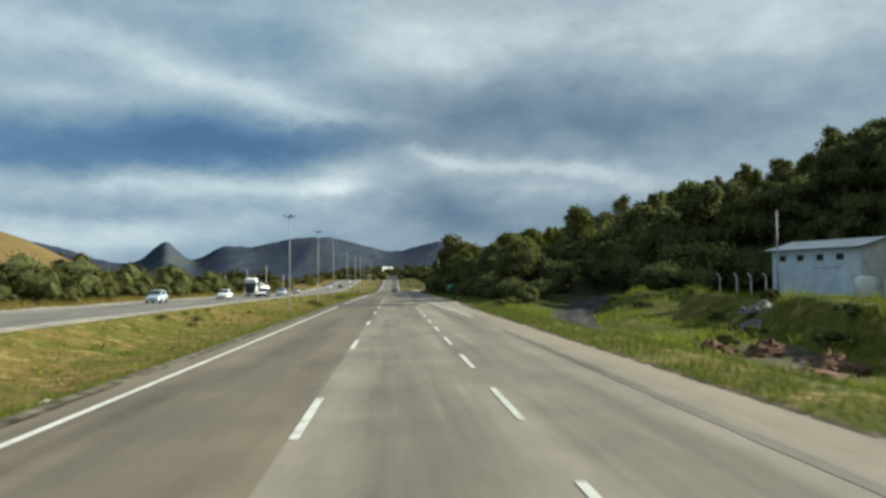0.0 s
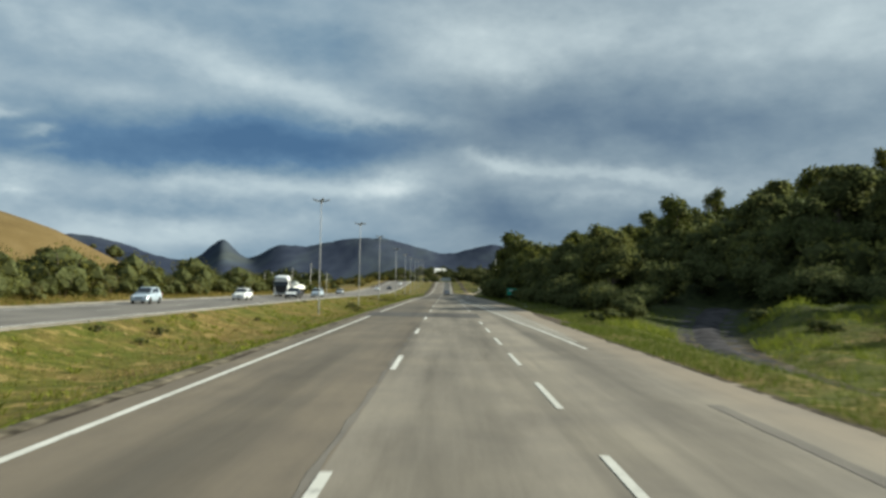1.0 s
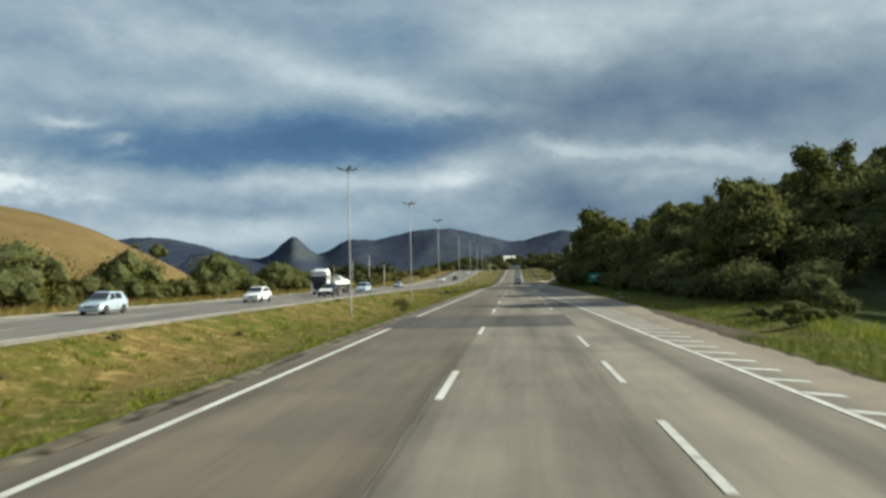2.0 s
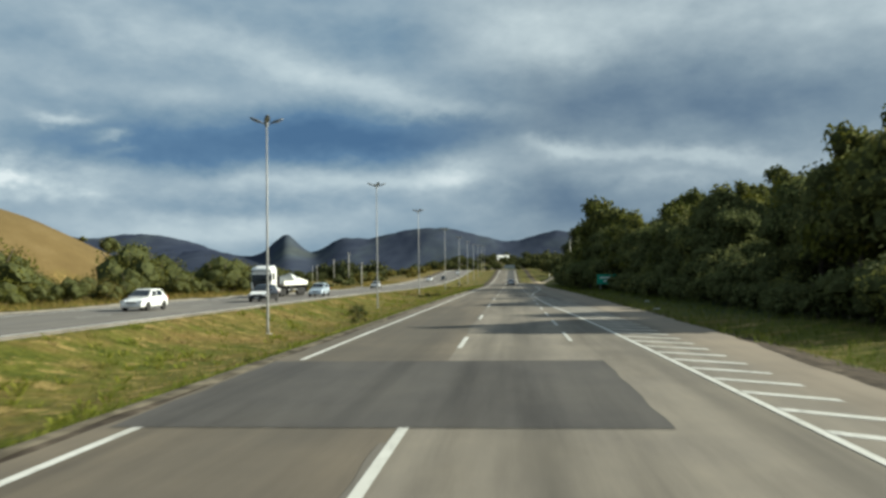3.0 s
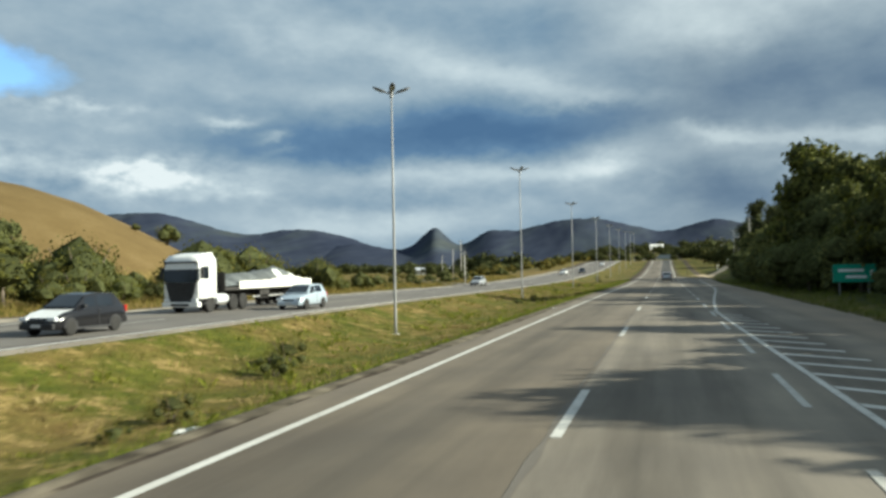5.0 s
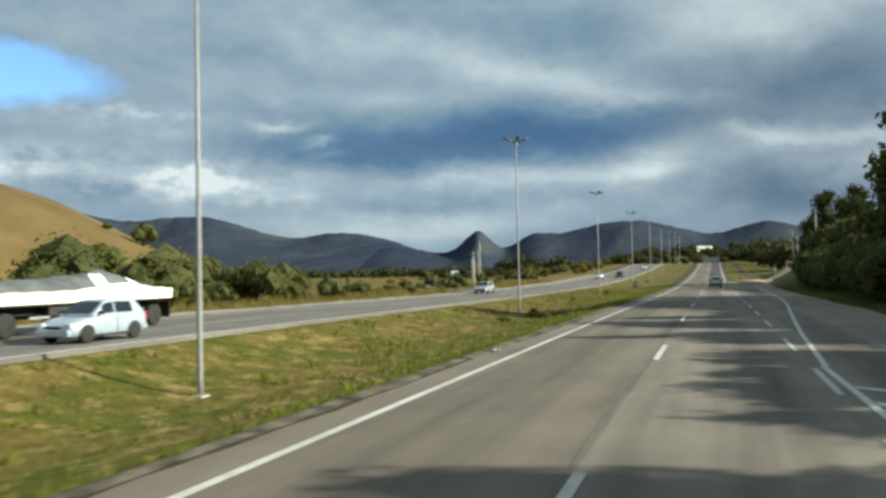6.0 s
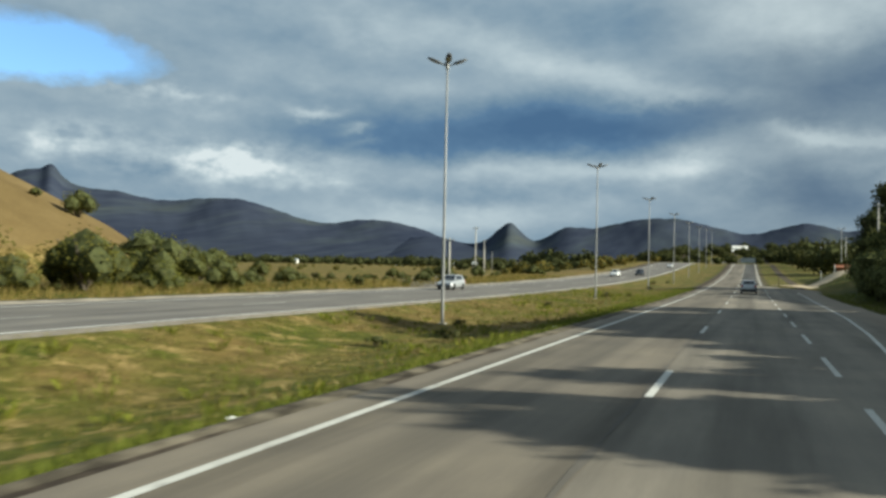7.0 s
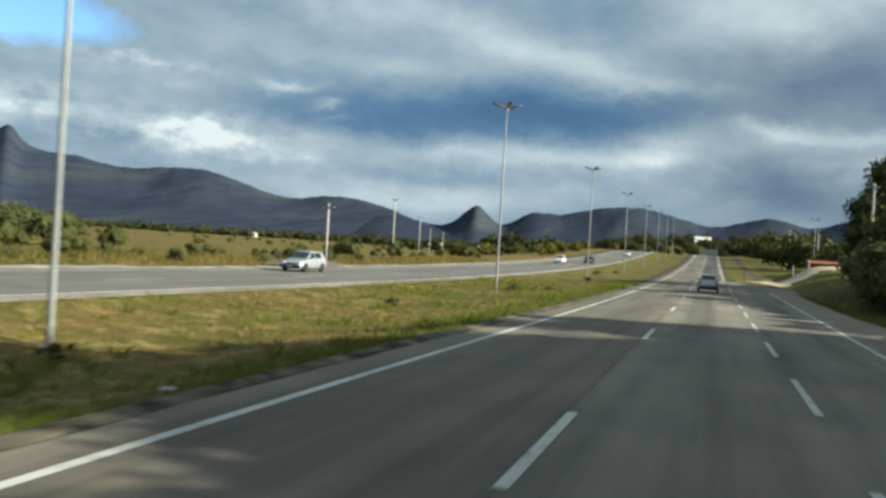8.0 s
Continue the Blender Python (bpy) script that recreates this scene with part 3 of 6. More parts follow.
layer = me.color_attributes.new("cover", "FLOAT_COLOR", "POINT")
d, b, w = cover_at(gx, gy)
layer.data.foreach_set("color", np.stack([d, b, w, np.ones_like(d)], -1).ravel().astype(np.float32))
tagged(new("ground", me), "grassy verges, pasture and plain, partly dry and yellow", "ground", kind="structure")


# ---- roads ----
def strip(name, left, right, y0, y1, lift, mat, zfun=road_z, step=4.0, cols=1):
    """A band that follows the road; left and right are numbers or functions of y."""
    n = max(1, int(math.ceil((y1 - y0) / step)))
    v, f = [], []
    for k in range(n + 1):
        y = y0 + (y1 - y0) * k / n
        a = left(y) if callable(left) else left
        b = right(y) if callable(right) else right
        for c in range(cols + 1):
            v.append((a + (b - a) * c / cols, y, float(zfun(y)) + lift))
    for k in range(n):
        for c in range(cols):
            i = k * (cols + 1) + c
            f.append((i, i + 1, i + cols + 2, i + cols + 1))
    return mesh_of(name, v, f, mat)


def slab_strip(name, left, right, y0, y1, lift, thick, mat, step=4.0):
    """The same with sides and thickness."""
    n = max(1, int(math.ceil((y1 - y0) / step)))
    v, f = [], []
    for k in range(n + 1):
        y = y0 + (y1 - y0) * k / n
        a = left(y) if callable(left) else left
        b = right(y) if callable(right) else right
        z = float(road_z(y)) + lift
        v += [(a, y, z - thick), (a, y, z), (b, y, z), (b, y, z - thick)]
    for k in range(n):
        i = 4 * k
        f += [(i, i + 4, i + 5, i + 1), (i + 1, i + 5, i + 6, i + 2), (i + 2, i + 6, i + 7, i + 3)]
    f += [(0, 1, 2, 3), (4 * n + 3, 4 * n + 2, 4 * n + 1, 4 * n)]
    return mesh_of(name, v, f, mat)


def ragged(x, size, seed):
    return lambda y: x + size * float(wave(y * 1.0, y * 0.37, 1.1, seed) + 0.6 * wave(y, 0, 6.0, seed + 3))


def right_edge(y):
    """The paved edge: it widens past the drive and narrows again beyond the turning at the end of the wood."""
    return np.interp(y, [80, 96, 250, 264, 270, 285, 300], [6.7, 7.6, 7.6, 8.6, 8.0, 2.6, 2.3])


def verge_edge(y):
    return float(right_edge(y)) + (0.2 if y < 262 else 0.06) * float(wave(y, y * 0.37, 1.1, 5) + 0.6 * wave(y, 0, 6.0, 8))


SEAM = asphalt_material("lane joint", (0.135, 0.12, 0.102), 0.35)
road = tagged(new("road", slab_strip("road", ragged(-5.86, 0.09, 1), verge_edge, -40, 486, 0.0, 0.25, ASPHALT, 1.5)),
              "three-lane highway of worn light grey asphalt", "road", kind="structure")
road_far = tagged(new("road", slab_strip("road", ragged(-31.0, 0.15, 2), ragged(-18.64, 0.06, 7), -40, 486, 0.06, 0.25, ASPHALT_FAR, 2.0)),
                  "opposite carriageway of grey asphalt beyond the grass median", "road", kind="structure")
part("edge_line", strip("edge_line", -18.95, -18.79, -40, 480, 0.068, PAINT_FRESH), PAINT_FRESH, road_far)
part("edge_line", strip("edge_line", -29.2, -29.04, -40, 480, 0.068, PAINT_FRESH), PAINT_FRESH, road_far)
for k in range(31):
    part("lane_dash", strip("lane_dash", -23.62, -23.48, -20 + 16 * k, -16 + 16 * k, 0.066, PAINT), PAINT, road_far)


def edge_x(y):
    return float(np.interp(y, [95, 122, 180], [-5.22, -5.04, -5.02]))


for y0, y1 in ((-40, 77.2), (86.2, 484)):
    part("edge_line", strip("edge_line", lambda y: edge_x(y) - 0.08, lambda y: edge_x(y) + 0.08, y0, y1, 0.006, PAINT, step=2.0), PAINT, road)
part("asphalt_patch", strip("asphalt_patch", ragged(-5.74, 0.1, 9), ragged(2.42, 0.05, 3), 77.0, 85.8, 0.008, PATCH, step=0.4), PATCH, road, "darker new asphalt over the lane lines")
part("asphalt_patch", strip("asphalt_patch", ragged(-1.25, 0.05, 9), ragged(1.5, 0.1, 3), 287.0, 484.0, 0.008, PATCH_DARK, step=3.0), PATCH_DARK, road, "darker new asphalt on the climbing lane")
part("tar_seam", strip("tar_seam", ragged(4.92, 0.035, 4), ragged(5.17, 0.05, 8), -30, 37.0, 0.006, SEAM, step=0.5), SEAM, road, "dark tar-filled seam along the shoulder")
part("tar_seam", strip("tar_seam", ragged(-1.53, 0.05, 4), ragged(-1.44, 0.06, 8), 14, 76.0, 0.005, SEAM, step=0.5), SEAM, road, "dark seam along the lane joint")
part("tar_seam", strip("tar_seam", ragged(-1.50, 0.05, 6), ragged(-1.43, 0.06, 2), 96, 240.0, 0.005, SEAM, step=0.5), SEAM, road, "dark seam along the lane joint")

LEFT_ENDS = [-0.1, 15.4, 31.0, 46.4, 61.9, 77.0, 93.4, 108.5, 124.0, 139.6, 155.4, 171.8, 187.9, 204.4] + [220.6 + 16.2 * k for k in range(16)]
for end in LEFT_ENDS:
    part("lane_dash", strip("lane_dash", -1.42, -1.27, end - 4.1, end, 0.009, PAINT, step=2.1), PAINT, road)
near_ends = [12.6 + 7.85 * k for k in range(-3, 9)] + [91.6 + 7.78 * k for k in range(9)] + [163.9 + 8.7 * k for k in range(20)]
for y in near_ends:
    if not 75 < y < 84 and y < 268:
        part("lane_dash", strip("lane_dash", 1.99, 2.12, y, y + (3.9 if y < 150 else 4.3), 0.009, PAINT_WORN, step=1.9), PAINT_WORN, road)


def gore_line(y):
    return float(np.interp(y, [50, 62, 70, 90, 97, 110, 121, 140, 151], [5.0, 4.72, 4.42, 3.95, 3.78, 3.32, 2.8, 2.42, 2.28]))


def merge_line(y):
    return float(np.interp(y, [150, 160, 172, 187, 200, 218, 245, 300], [2.32, 2.75, 3.45, 4.4, 4.95, 5.25, 5.5, 5.6]))


part("gore_line", strip("gore_line", lambda y: gore_line(y) - 0.07, lambda y: gore_line(y) + 0.07, 50.5, 150.5, 0.009, PAINT, step=1.5), PAINT, road)
part("edge_line", strip("edge_line", lambda y: merge_line(y) - 0.07, lambda y: merge_line(y) + 0.07, 150.5, 257, 0.009, PAINT, step=2.0), PAINT, road)
part("edge_line", strip("edge_line", 1.85, 1.99, 286, 480, 0.010, PAINT, step=2.0), PAINT, road)
y = 54.75
while y < 148:
    a = gore_line(y) + 0.1
    b = float(np.interp(y, [54, 60, 68, 92, 118, 150], [5.25, 5.5, 5.55, 5.6, 5.2, 3.0]))
    fall = (b - a) * 0.76
    v = []
    for x, yy in ((a, y), (b, y - fall), (b, y - fall - 0.34), (a, y - 0.34)):
        v.append((x, yy, float(road_z(yy)) + 0.007))
    part("hatch_bar", mesh_of("hatch_bar", v, [(0, 3, 2, 1)], PAINT), PAINT, road)
    y += 1.85

# the side road that joins the far carriageway, the gravel drive and the sandy cutting
def ribbon(name, pts, width, lift, mat, sink=0.0, widen=0.0, ruts=0.0):
    """A strip along pts that may widen towards its end and carry two wheel ruts."""
    v, f = [], []
    for k, p in enumerate(pts):
        a, b = Vector(pts[max(k - 1, 0)]), Vector(pts[min(k + 1, len(pts) - 1)])
        n = Vector((-(b - a).y, (b - a).x)).normalized()
        for c in range(9):
            u = c / 4 - 1
            q = Vector(p) + n * (width + widen * k / len(pts)) * u * 0.5 * (1 + 0.16 * float(wave(p[0], p[1], 2.0, c)))
            v.append((q.x, q.y, land_at(q.x, q.y) + lift - sink * u ** 2 * (1 + 0.8 * float(wave(q.x, q.y, 0.8, 2))) - (ruts if c in (2, 6) else 0)))
    for k in range(len(pts) - 1):
        for c in range(8):
            f.append((9 * k + c, 9 * k + c + 1, 9 * k + c + 10, 9 * k + c + 9))
    return mesh_of(name, v, f, mat, True)


def bend(a, b, c, n=24):
    return [tuple((Vector(a) * (1 - u) ** 2 + Vector(b) * 2 * u * (1 - u) + Vector(c) * u * u)) for u in [k / n for k in range(n + 1)]]


tagged(new("road", ribbon("road", bend((-31.2, 236), (-48, 262), (-66, 330)), 7.0, 0.12, ASPHALT_FAR)), "side road of pale asphalt joining the far carriageway", "road", kind="structure")
tagged(new("road", ribbon("road", bend((0.5, 484), (3, 530), (70, 590)), 12.5, 0.05, ASPHALT)), "highway bending away past the crest", "road", kind="structure")
tagged(new("road", ribbon("road", bend((-24.7, 484), (-22, 560), (60, 612)), 12.0, 0.05, ASPHALT_FAR)), "far carriageway bending away past the crest", "road", kind="structure")
GRAVEL = material("pale gravel", (0.27, 0.235, 0.185), 0.95, vary=0.35, scale=0.5, bump=0.4, bump_scale=6)
for k in range(5):
    tagged(new("pavement", ribbon("pavement", [(-32.1, -40 + 80 * k + 1.6 * i) for i in range(51)], 2.9, 0.07, GRAVEL, 0.2)), "pale gravel shoulder of the far carriageway", "shoulder", kind="structure")
EDGE_DIRT = material("gravelly soil", (0.1, 0.084, 0.063), 0.95, vary=0.7, scale=1.6, bump=0.6, bump_scale=16, second=(0.2, 0.17, 0.125), spec=0.05)
tagged(new("verge", ribbon("verge", [(-6.38 + 0.16 * float(wave(k, 0, 3.1, 2)), -20 + 0.9 * k) for k in range(300)], 0.9, 0.025, EDGE_DIRT, 0.03)), "ragged strip of gravelly soil between asphalt and grass", "verge", kind="structure")
DRIVE = list(zip(*[v.tolist() for v in drive_path()]))
tagged(new("driveway", ribbon("driveway", DRIVE, 1.6, 0.12, TRACK, 0.2, 3.4, 0.09)), "rutted gravel drive, toned dark for tree shade, behind the grass verge", "driveway", kind="structure")
tagged(new("driveway", ribbon("driveway", bend((4.6, 287), (10, 292), (27, 312), 40), 13.0, 0.10, SAND, 0.3)), "bare sandy clearing beside the road", "clearing", kind="structure")

# ---- mountains ----
PEAKS = [  # azimuth, elevation, half width in degrees, roundness
    (-62.0, 5.8, 12.0), (-47.4, 5.43, 4.2), (-46.2, 4.6, 0.95), (-43.3, 4.38, 6.6), (-35.7, 4.27, 8.5), (-25.4, 3.07, 7.1), (-15.9, 2.74, 2.0, 1.9), (-15.9, 2.3, 0.95),
    (-16.2, 1.7, 4.8), (-11.7, 2.58, 2.9), (-5.7, 3.48, 8.2), (3.3, 3.1, 4.8), (8.5, 3.2, 4.0), (15.0, 3.3, 6.0), (28.0, 3.2, 10.0)]


def mountain_range(label, first, last, near, far, lift, seed, fade):
    """A ridge seen from the road, rising from near to its crest and falling off behind."""
    a = np.radians(np.arange(first, last + 0.01, 0.14))
    t = np.linspace(0, 1.25, 34)
    A, T = np.meshgrid(a, t)
    deg = np.degrees(A)
    crest = (sum((e * np.exp(-np.abs((deg - c) / w) ** (more[0] if more else 2.0))) ** 4 for c, e, w, *more in PEAKS) + 0.66) ** 0.25
    crest = crest + (0.05 * wave(deg, T * 3, 0.7, seed) + 0.035 * wave(deg, T * 3, 0.27, seed + 1)) * (crest > 1) * smooth_step(0.8, 1.0, T)
    crest = crest * smooth_step(fade[0], fade[1], deg)
    R = near + (far - near) * np.minimum(T, 1.3)
    spur = 1 + (0.10 * wave(deg + 2.6 * T, T * 1.2, 2.8, seed) + 0.035 * wave(deg - 3.0 * T, T * 0.8, 1.2, seed + 4) + 0.007 * wave(deg + 1.5 * T, T * 0.5, 0.45, seed + 7)) * np.sin(np.pi * np.clip(T, 0, 1))
    rise = np.where(T <= 1, np.clip(T, 0, 1) ** 1.25, 1 - (T - 1) * 1.2) * spur
    Z = np.tan(np.radians(crest)) * far * rise * lift + 3.0 * T - 4
    X, Y = np.sin(A) * R, 90 + np.cos(A) * R
    n, m = A.shape
    idx = np.arange(n * m).reshape(n, m)
    q = np.stack([idx[:-1, :-1], idx[:-1, 1:], idx[1:, 1:], idx[1:, :-1]], -1).reshape(-1, 4)
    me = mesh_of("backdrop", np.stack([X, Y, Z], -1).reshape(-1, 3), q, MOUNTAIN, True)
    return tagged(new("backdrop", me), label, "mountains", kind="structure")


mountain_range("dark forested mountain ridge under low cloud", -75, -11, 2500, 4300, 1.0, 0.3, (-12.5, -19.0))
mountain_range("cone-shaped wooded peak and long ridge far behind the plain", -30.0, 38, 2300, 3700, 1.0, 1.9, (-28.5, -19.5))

# ---- trees and shrubs ----
def leaf_cloud(lobes, count, size, rng, droop=0.3, shell=0.55):
    """Many small bent leaf sprays round the lobes (x, y, z, rx, ry, rz) of a crown."""
    vol = np.array([l[3] * l[4] * l[5] for l in lobes]) ** 0.7
    which = rng.choice(len(lobes), count, p=vol / vol.sum())
    L = np.array(lobes)[which]
    d = rng.normal(size=(count, 3))
    d /= np.linalg.norm(d, axis=1)[:, None]
    r = (shell + (1 - shell) * rng.random(count) ** 0.5) * (1 + 0.16 * np.sin(d[:, 0] * 5 + which) * np.sin(d[:, 1] * 6 + which * 2.0) + 0.06 * rng.normal(size=count))
    c = L[:, :3] + d * r[:, None] * L[:, 3:]
    n = d + rng.normal(size=(count, 3)) * 0.75
    n /= np.linalg.norm(n, axis=1)[:, None]
    t = np.cross(n, rng.normal(size=(count, 3)))
    t /= np.linalg.norm(t, axis=1)[:, None] + 1e-9
    b = np.cross(n, t)
    s = size * (0.6 + 0.8 * rng.random(count))[:, None]
    mid = c
    v = np.stack([mid - t * s * 0.5, mid - b * s * 0.32 + n * s * 0.12, mid + t * s * 0.55 - np.array([0, 0, 1]) * s * droop, mid + b * s * 0.32 + n * s * 0.12], 1).reshape(-1, 3)
    f = np.arange(count * 4).reshape(-1, 4)
    return v, f


def blob_core(lobes, scale, rng, light=True):
    """Solid dark core, hidden by the sprays, that keeps light from passing through a crown."""
    v, f = [], []
    for x, y, z, rx, ry, rz in lobes:
        bm = bmesh.new()
        bmesh.ops.create_icosphere(bm, subdivisions=1 if light else 2, radius=1.0)
        base = len(v)
        bm.verts.ensure_lookup_table()
        for p in bm.verts:
            k = scale * (1 + 0.18 * math.sin(5 * p.co.x + z) * math.sin(4 * p.co.y + x) + 0.12 * rng.normal())
            v.append((x + p.co.x * rx * k, y + p.co.y * ry * k, z + p.co.z * rz * k))
        f += [tuple(base + q.index for q in face.verts) for face in bm.faces]
        bm.free()
    return np.array(v), f


def crown_mesh(name, lobes, count, size, leaf, rng, core=0.72, droop=0.3, shell=0.55):
    v, f = leaf_cloud(lobes, count, size, rng, droop, shell)
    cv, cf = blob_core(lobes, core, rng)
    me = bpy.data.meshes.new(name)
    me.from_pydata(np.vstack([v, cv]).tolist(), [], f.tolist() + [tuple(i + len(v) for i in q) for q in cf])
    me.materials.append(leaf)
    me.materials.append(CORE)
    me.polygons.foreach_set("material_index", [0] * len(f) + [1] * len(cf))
    me.update()
    return me


def tree(kind, height, seed, label, group, share=1.0):
    """A tapered trunk with limbs under a crown of leaf sprays."""
    rng = np.random.default_rng(seed)
    ob = thing("bush" if kind == "round" else "tree", label, "bush" if kind == "round" else "tree", group)
    h = height
    if kind == "broad":
        lobes = [(0, 0, h * 0.68, h * 0.24, h * 0.24, h * 0.24)]
        for k in range(7):
            a = k * 2.4 + rng.random()
            q = 0.18 + 0.09 * rng.random()
            lobes.append((math.cos(a) * h * q, math.sin(a) * h * q, h * (0.48 + 0.34 * rng.random()), h * (0.13 + 0.07 * rng.random()), h * (0.13 + 0.07 * rng.random()), h * (0.11 + 0.05 * rng.random())))
        lobes.append((h * 0.04, -h * 0.03, h * 0.88, h * 0.13, h * 0.13, h * 0.11))
        for k in range(6):  # small sprigs that break the outline
            a, q, r = k * 1.05 + rng.random(), 0.05 + 0.15 * rng.random(), 0.045 + 0.025 * rng.random()
            lobes.append((math.cos(a) * h * q, math.sin(a) * h * q, h * (0.95 - 0.9 * q * q / 0.12 * 0.3 - r * 0.5 * rng.random()), h * r, h * r, h * r * 1.3))
        count, size, leaf, droop = 1950, 0.0375 * h, LEAF, 0.3
    elif kind == "tall":
        lobes = []
        for k in range(8):
            a, u = k * 2.1 + rng.random(), k / 7
            q = 0.14 * (1 - 0.5 * u)
            lobes.append((math.cos(a) * h * q, math.sin(a) * h * q, h * (0.30 + 0.58 * u) + h * 0.03 * rng.normal(), h * (0.18 - 0.075 * u), h * (0.17 - 0.07 * u), h * 0.12))
        count, size, leaf, droop = 1900, 0.036 * h, LEAF_LIGHT, 0.5
    else:  # a round shrub-like tree that is leafy to the ground
        lobes = [(0, 0, h * 0.5, h * 0.42, h * 0.42, h * 0.42)]
        for k in range(6):
            a = k * 1.9 + rng.random()
            lobes.append((math.cos(a) * h * 0.38, math.sin(a) * h * 0.38, h * (0.25 + 0.38 * rng.random()), h * (0.22 + 0.1 * rng.random()), h * (0.22 + 0.1 * rng.random()), h * (0.2 + 0.08 * rng.random())))
        count, size, leaf, droop = 1350, 0.06 * h, LEAF, 0.25
    if kind == "gum":
        lobes = []
        for k in range(13):
            a, u = k * 2.3 + rng.random(), k / 12
            q = (0.06 + 0.12 * rng.random()) * (1 - 0.7 * u)
            w = 0.10 + 0.045 * rng.random() - 0.03 * u
            lobes.append((math.cos(a) * h * q, math.sin(a) * h * q, h * (0.3 + 0.6 * u), h * w, h * w, h * w * 0.85))
        count, size, leaf, droop = 2400, 0.024 * h, LEAF_FAR, 0.6
    count, size = int(count * share), size / share ** 0.5
    lean = rng.normal(size=2) * 0.02 * h
    bm = tube([(0, 0, -0.4), (lean[0] * 0.3, lean[1] * 0.3, h * 0.25), (lean[0], lean[1], h * 0.55), (lean[0] * 1.2, lean[1] * 1.2, h * 0.84)], [0.032 * h, 0.022 * h, 0.015 * h, 0.004 * h], 8)
    for k in range(5):
        a, z = k * 1.3 + rng.random(), h * (0.28 + 0.09 * k)
        r = h * (0.2 - 0.02 * k)
        tube([(lean[0] * 0.5, lean[1] * 0.5, z), (math.cos(a) * r * 0.5, math.sin(a) * r * 0.5, z + h * 0.08), (math.cos(a) * r, math.sin(a) * r, z + h * 0.2)], [0.011 * h, 0.008 * h, 0.003 * h], 5, bm)
    part("trunk", bm, BARK, ob, smooth=True)
    part("crown", crown_mesh("crown", lobes, count, size, leaf, rng, 0.68 if kind in ("tall", "gum") else 0.78, droop, 0.64), leaf, ob)
    return ob


def shrub(height, seed, label, group, leaf, count=700, spread_by=0.62, core=0.6):
    rng = np.random.default_rng(seed)
    ob = thing("shrub", label, "shrub", group)
    h = height
    lobes = [(0, 0, h * 0.48, h * 0.42 * spread_by / 0.6, h * 0.42 * spread_by / 0.6, h * 0.42)]
    for k in range(4):
        a = k * 1.7 + rng.random()
        lobes.append((math.cos(a) * h * spread_by * 0.6, math.sin(a) * h * spread_by * 0.6, h * (0.22 + 0.3 * rng.random()), h * 0.3, h * 0.3, h * (0.2 + 0.1 * rng.random())))
    bm = bmesh.new()
    for k in range(5):
        a = k * 1.26 + rng.random() * 0.5
        tube([(0, 0, -0.15), (math.cos(a) * h * 0.15, math.sin(a) * h * 0.15, h * 0.3), (math.cos(a) * h * 0.35, math.sin(a) * h * 0.35, h * 0.7)], [0.03 * h, 0.02 * h, 0.006 * h], 5, bm)
    part("stem", bm, BARK, ob)
    part("foliage", crown_mesh("foliage", lobes, count, (0.042 if h > 2 else 0.045) * h, leaf, rng, core + (0.14 if h > 2 else 0), 0.15, 0.66 if h > 2 else 0.55), leaf, ob)
    return ob


def put(base, x, y, scale=1.0, turn=0.0, sink=0.0, tall=1.0, first=False):
    """Sets the model itself, or a copy of it, on the ground."""
    m = pose(x, y, land_at(x, y) - sink, 0, 0, turn) @ Matrix.Diagonal((scale, scale, scale * tall, 1))
    if first:
        base.matrix_basis = m
        return base
    return copy_thing(base, m @ Matrix.Diagonal((1 / base.scale[0], 1 / base.scale[1], 1 / base.scale[2], 1)))


class Stock:
    """Models of one kind; the first use of each sets the model itself."""

    def __init__(self, models, height=0.0, half=0.3, sizes=(1.0,)):
        """sizes: how large each model grows in relation to the scale asked for."""
        self.models, self.used, self.n, self.sizes = models, set(), 0, sizes
        self.height, self.half = height, half

    def put(self, x, y, scale=1.0, turn=None, tall=1.0, sink=0.1, exact=False):
        k = self.n % len(self.models)
        if self.height and x > 10 and not exact:
            scale = grown(x, y, self.height, scale, self.half)
        self.n += 1
        turn = random.random() * 360 if turn is None else turn
        first = k not in self.used
        self.used.add(k)
        return put(self.models[k], x, y, scale * (1.0 if exact else self.sizes[k % len(self.sizes)]), turn, sink, tall, first)


# how far the shade of the wood reaches over the highway: (y, x of its tip)
SHADE = [(80, 7), (92.5, 7), (94.5, -0.5), (97, -1.6), (102.5, -2.6), (104, 5), (106, 6), (107.4, 1.2), (109, 1.2), (110, 5), (114, 4.5), (115, 0.6), (118.5, 0.6), (120.5, -2.6), (125.5, -3.4), (127, 1.5), (134, 1.5), (136, -3.0),
         (139.5, -3.6), (141, 0.5), (150, 0.8), (153, -0.4), (155.5, 1.2), (157.5, -2.8), (161.5, -3.4), (162.8, 2.8), (164, -4.2), (166.4, -4.6), (167.6, 2.5), (170, -1.8), (172, -1.8), (173.4, 1.2),
         (176, 0.6), (179, -0.3), (180.5, -2), (182, -6.5), (183, -14), (198, -12), (199.2, 0.5), (200.6, 0.5), (201.8, -6), (206.5, -6), (207.5, 3.5), (224, 3.5), (230, -6), (300, -9)]
SUN_RUN = 1 / math.tan(radians(SUN_EL))
RUN_X, RUN_Y = SUN_RUN * math.sin(radians(SUN_AZ)), SUN_RUN * math.cos(radians(SUN_AZ))


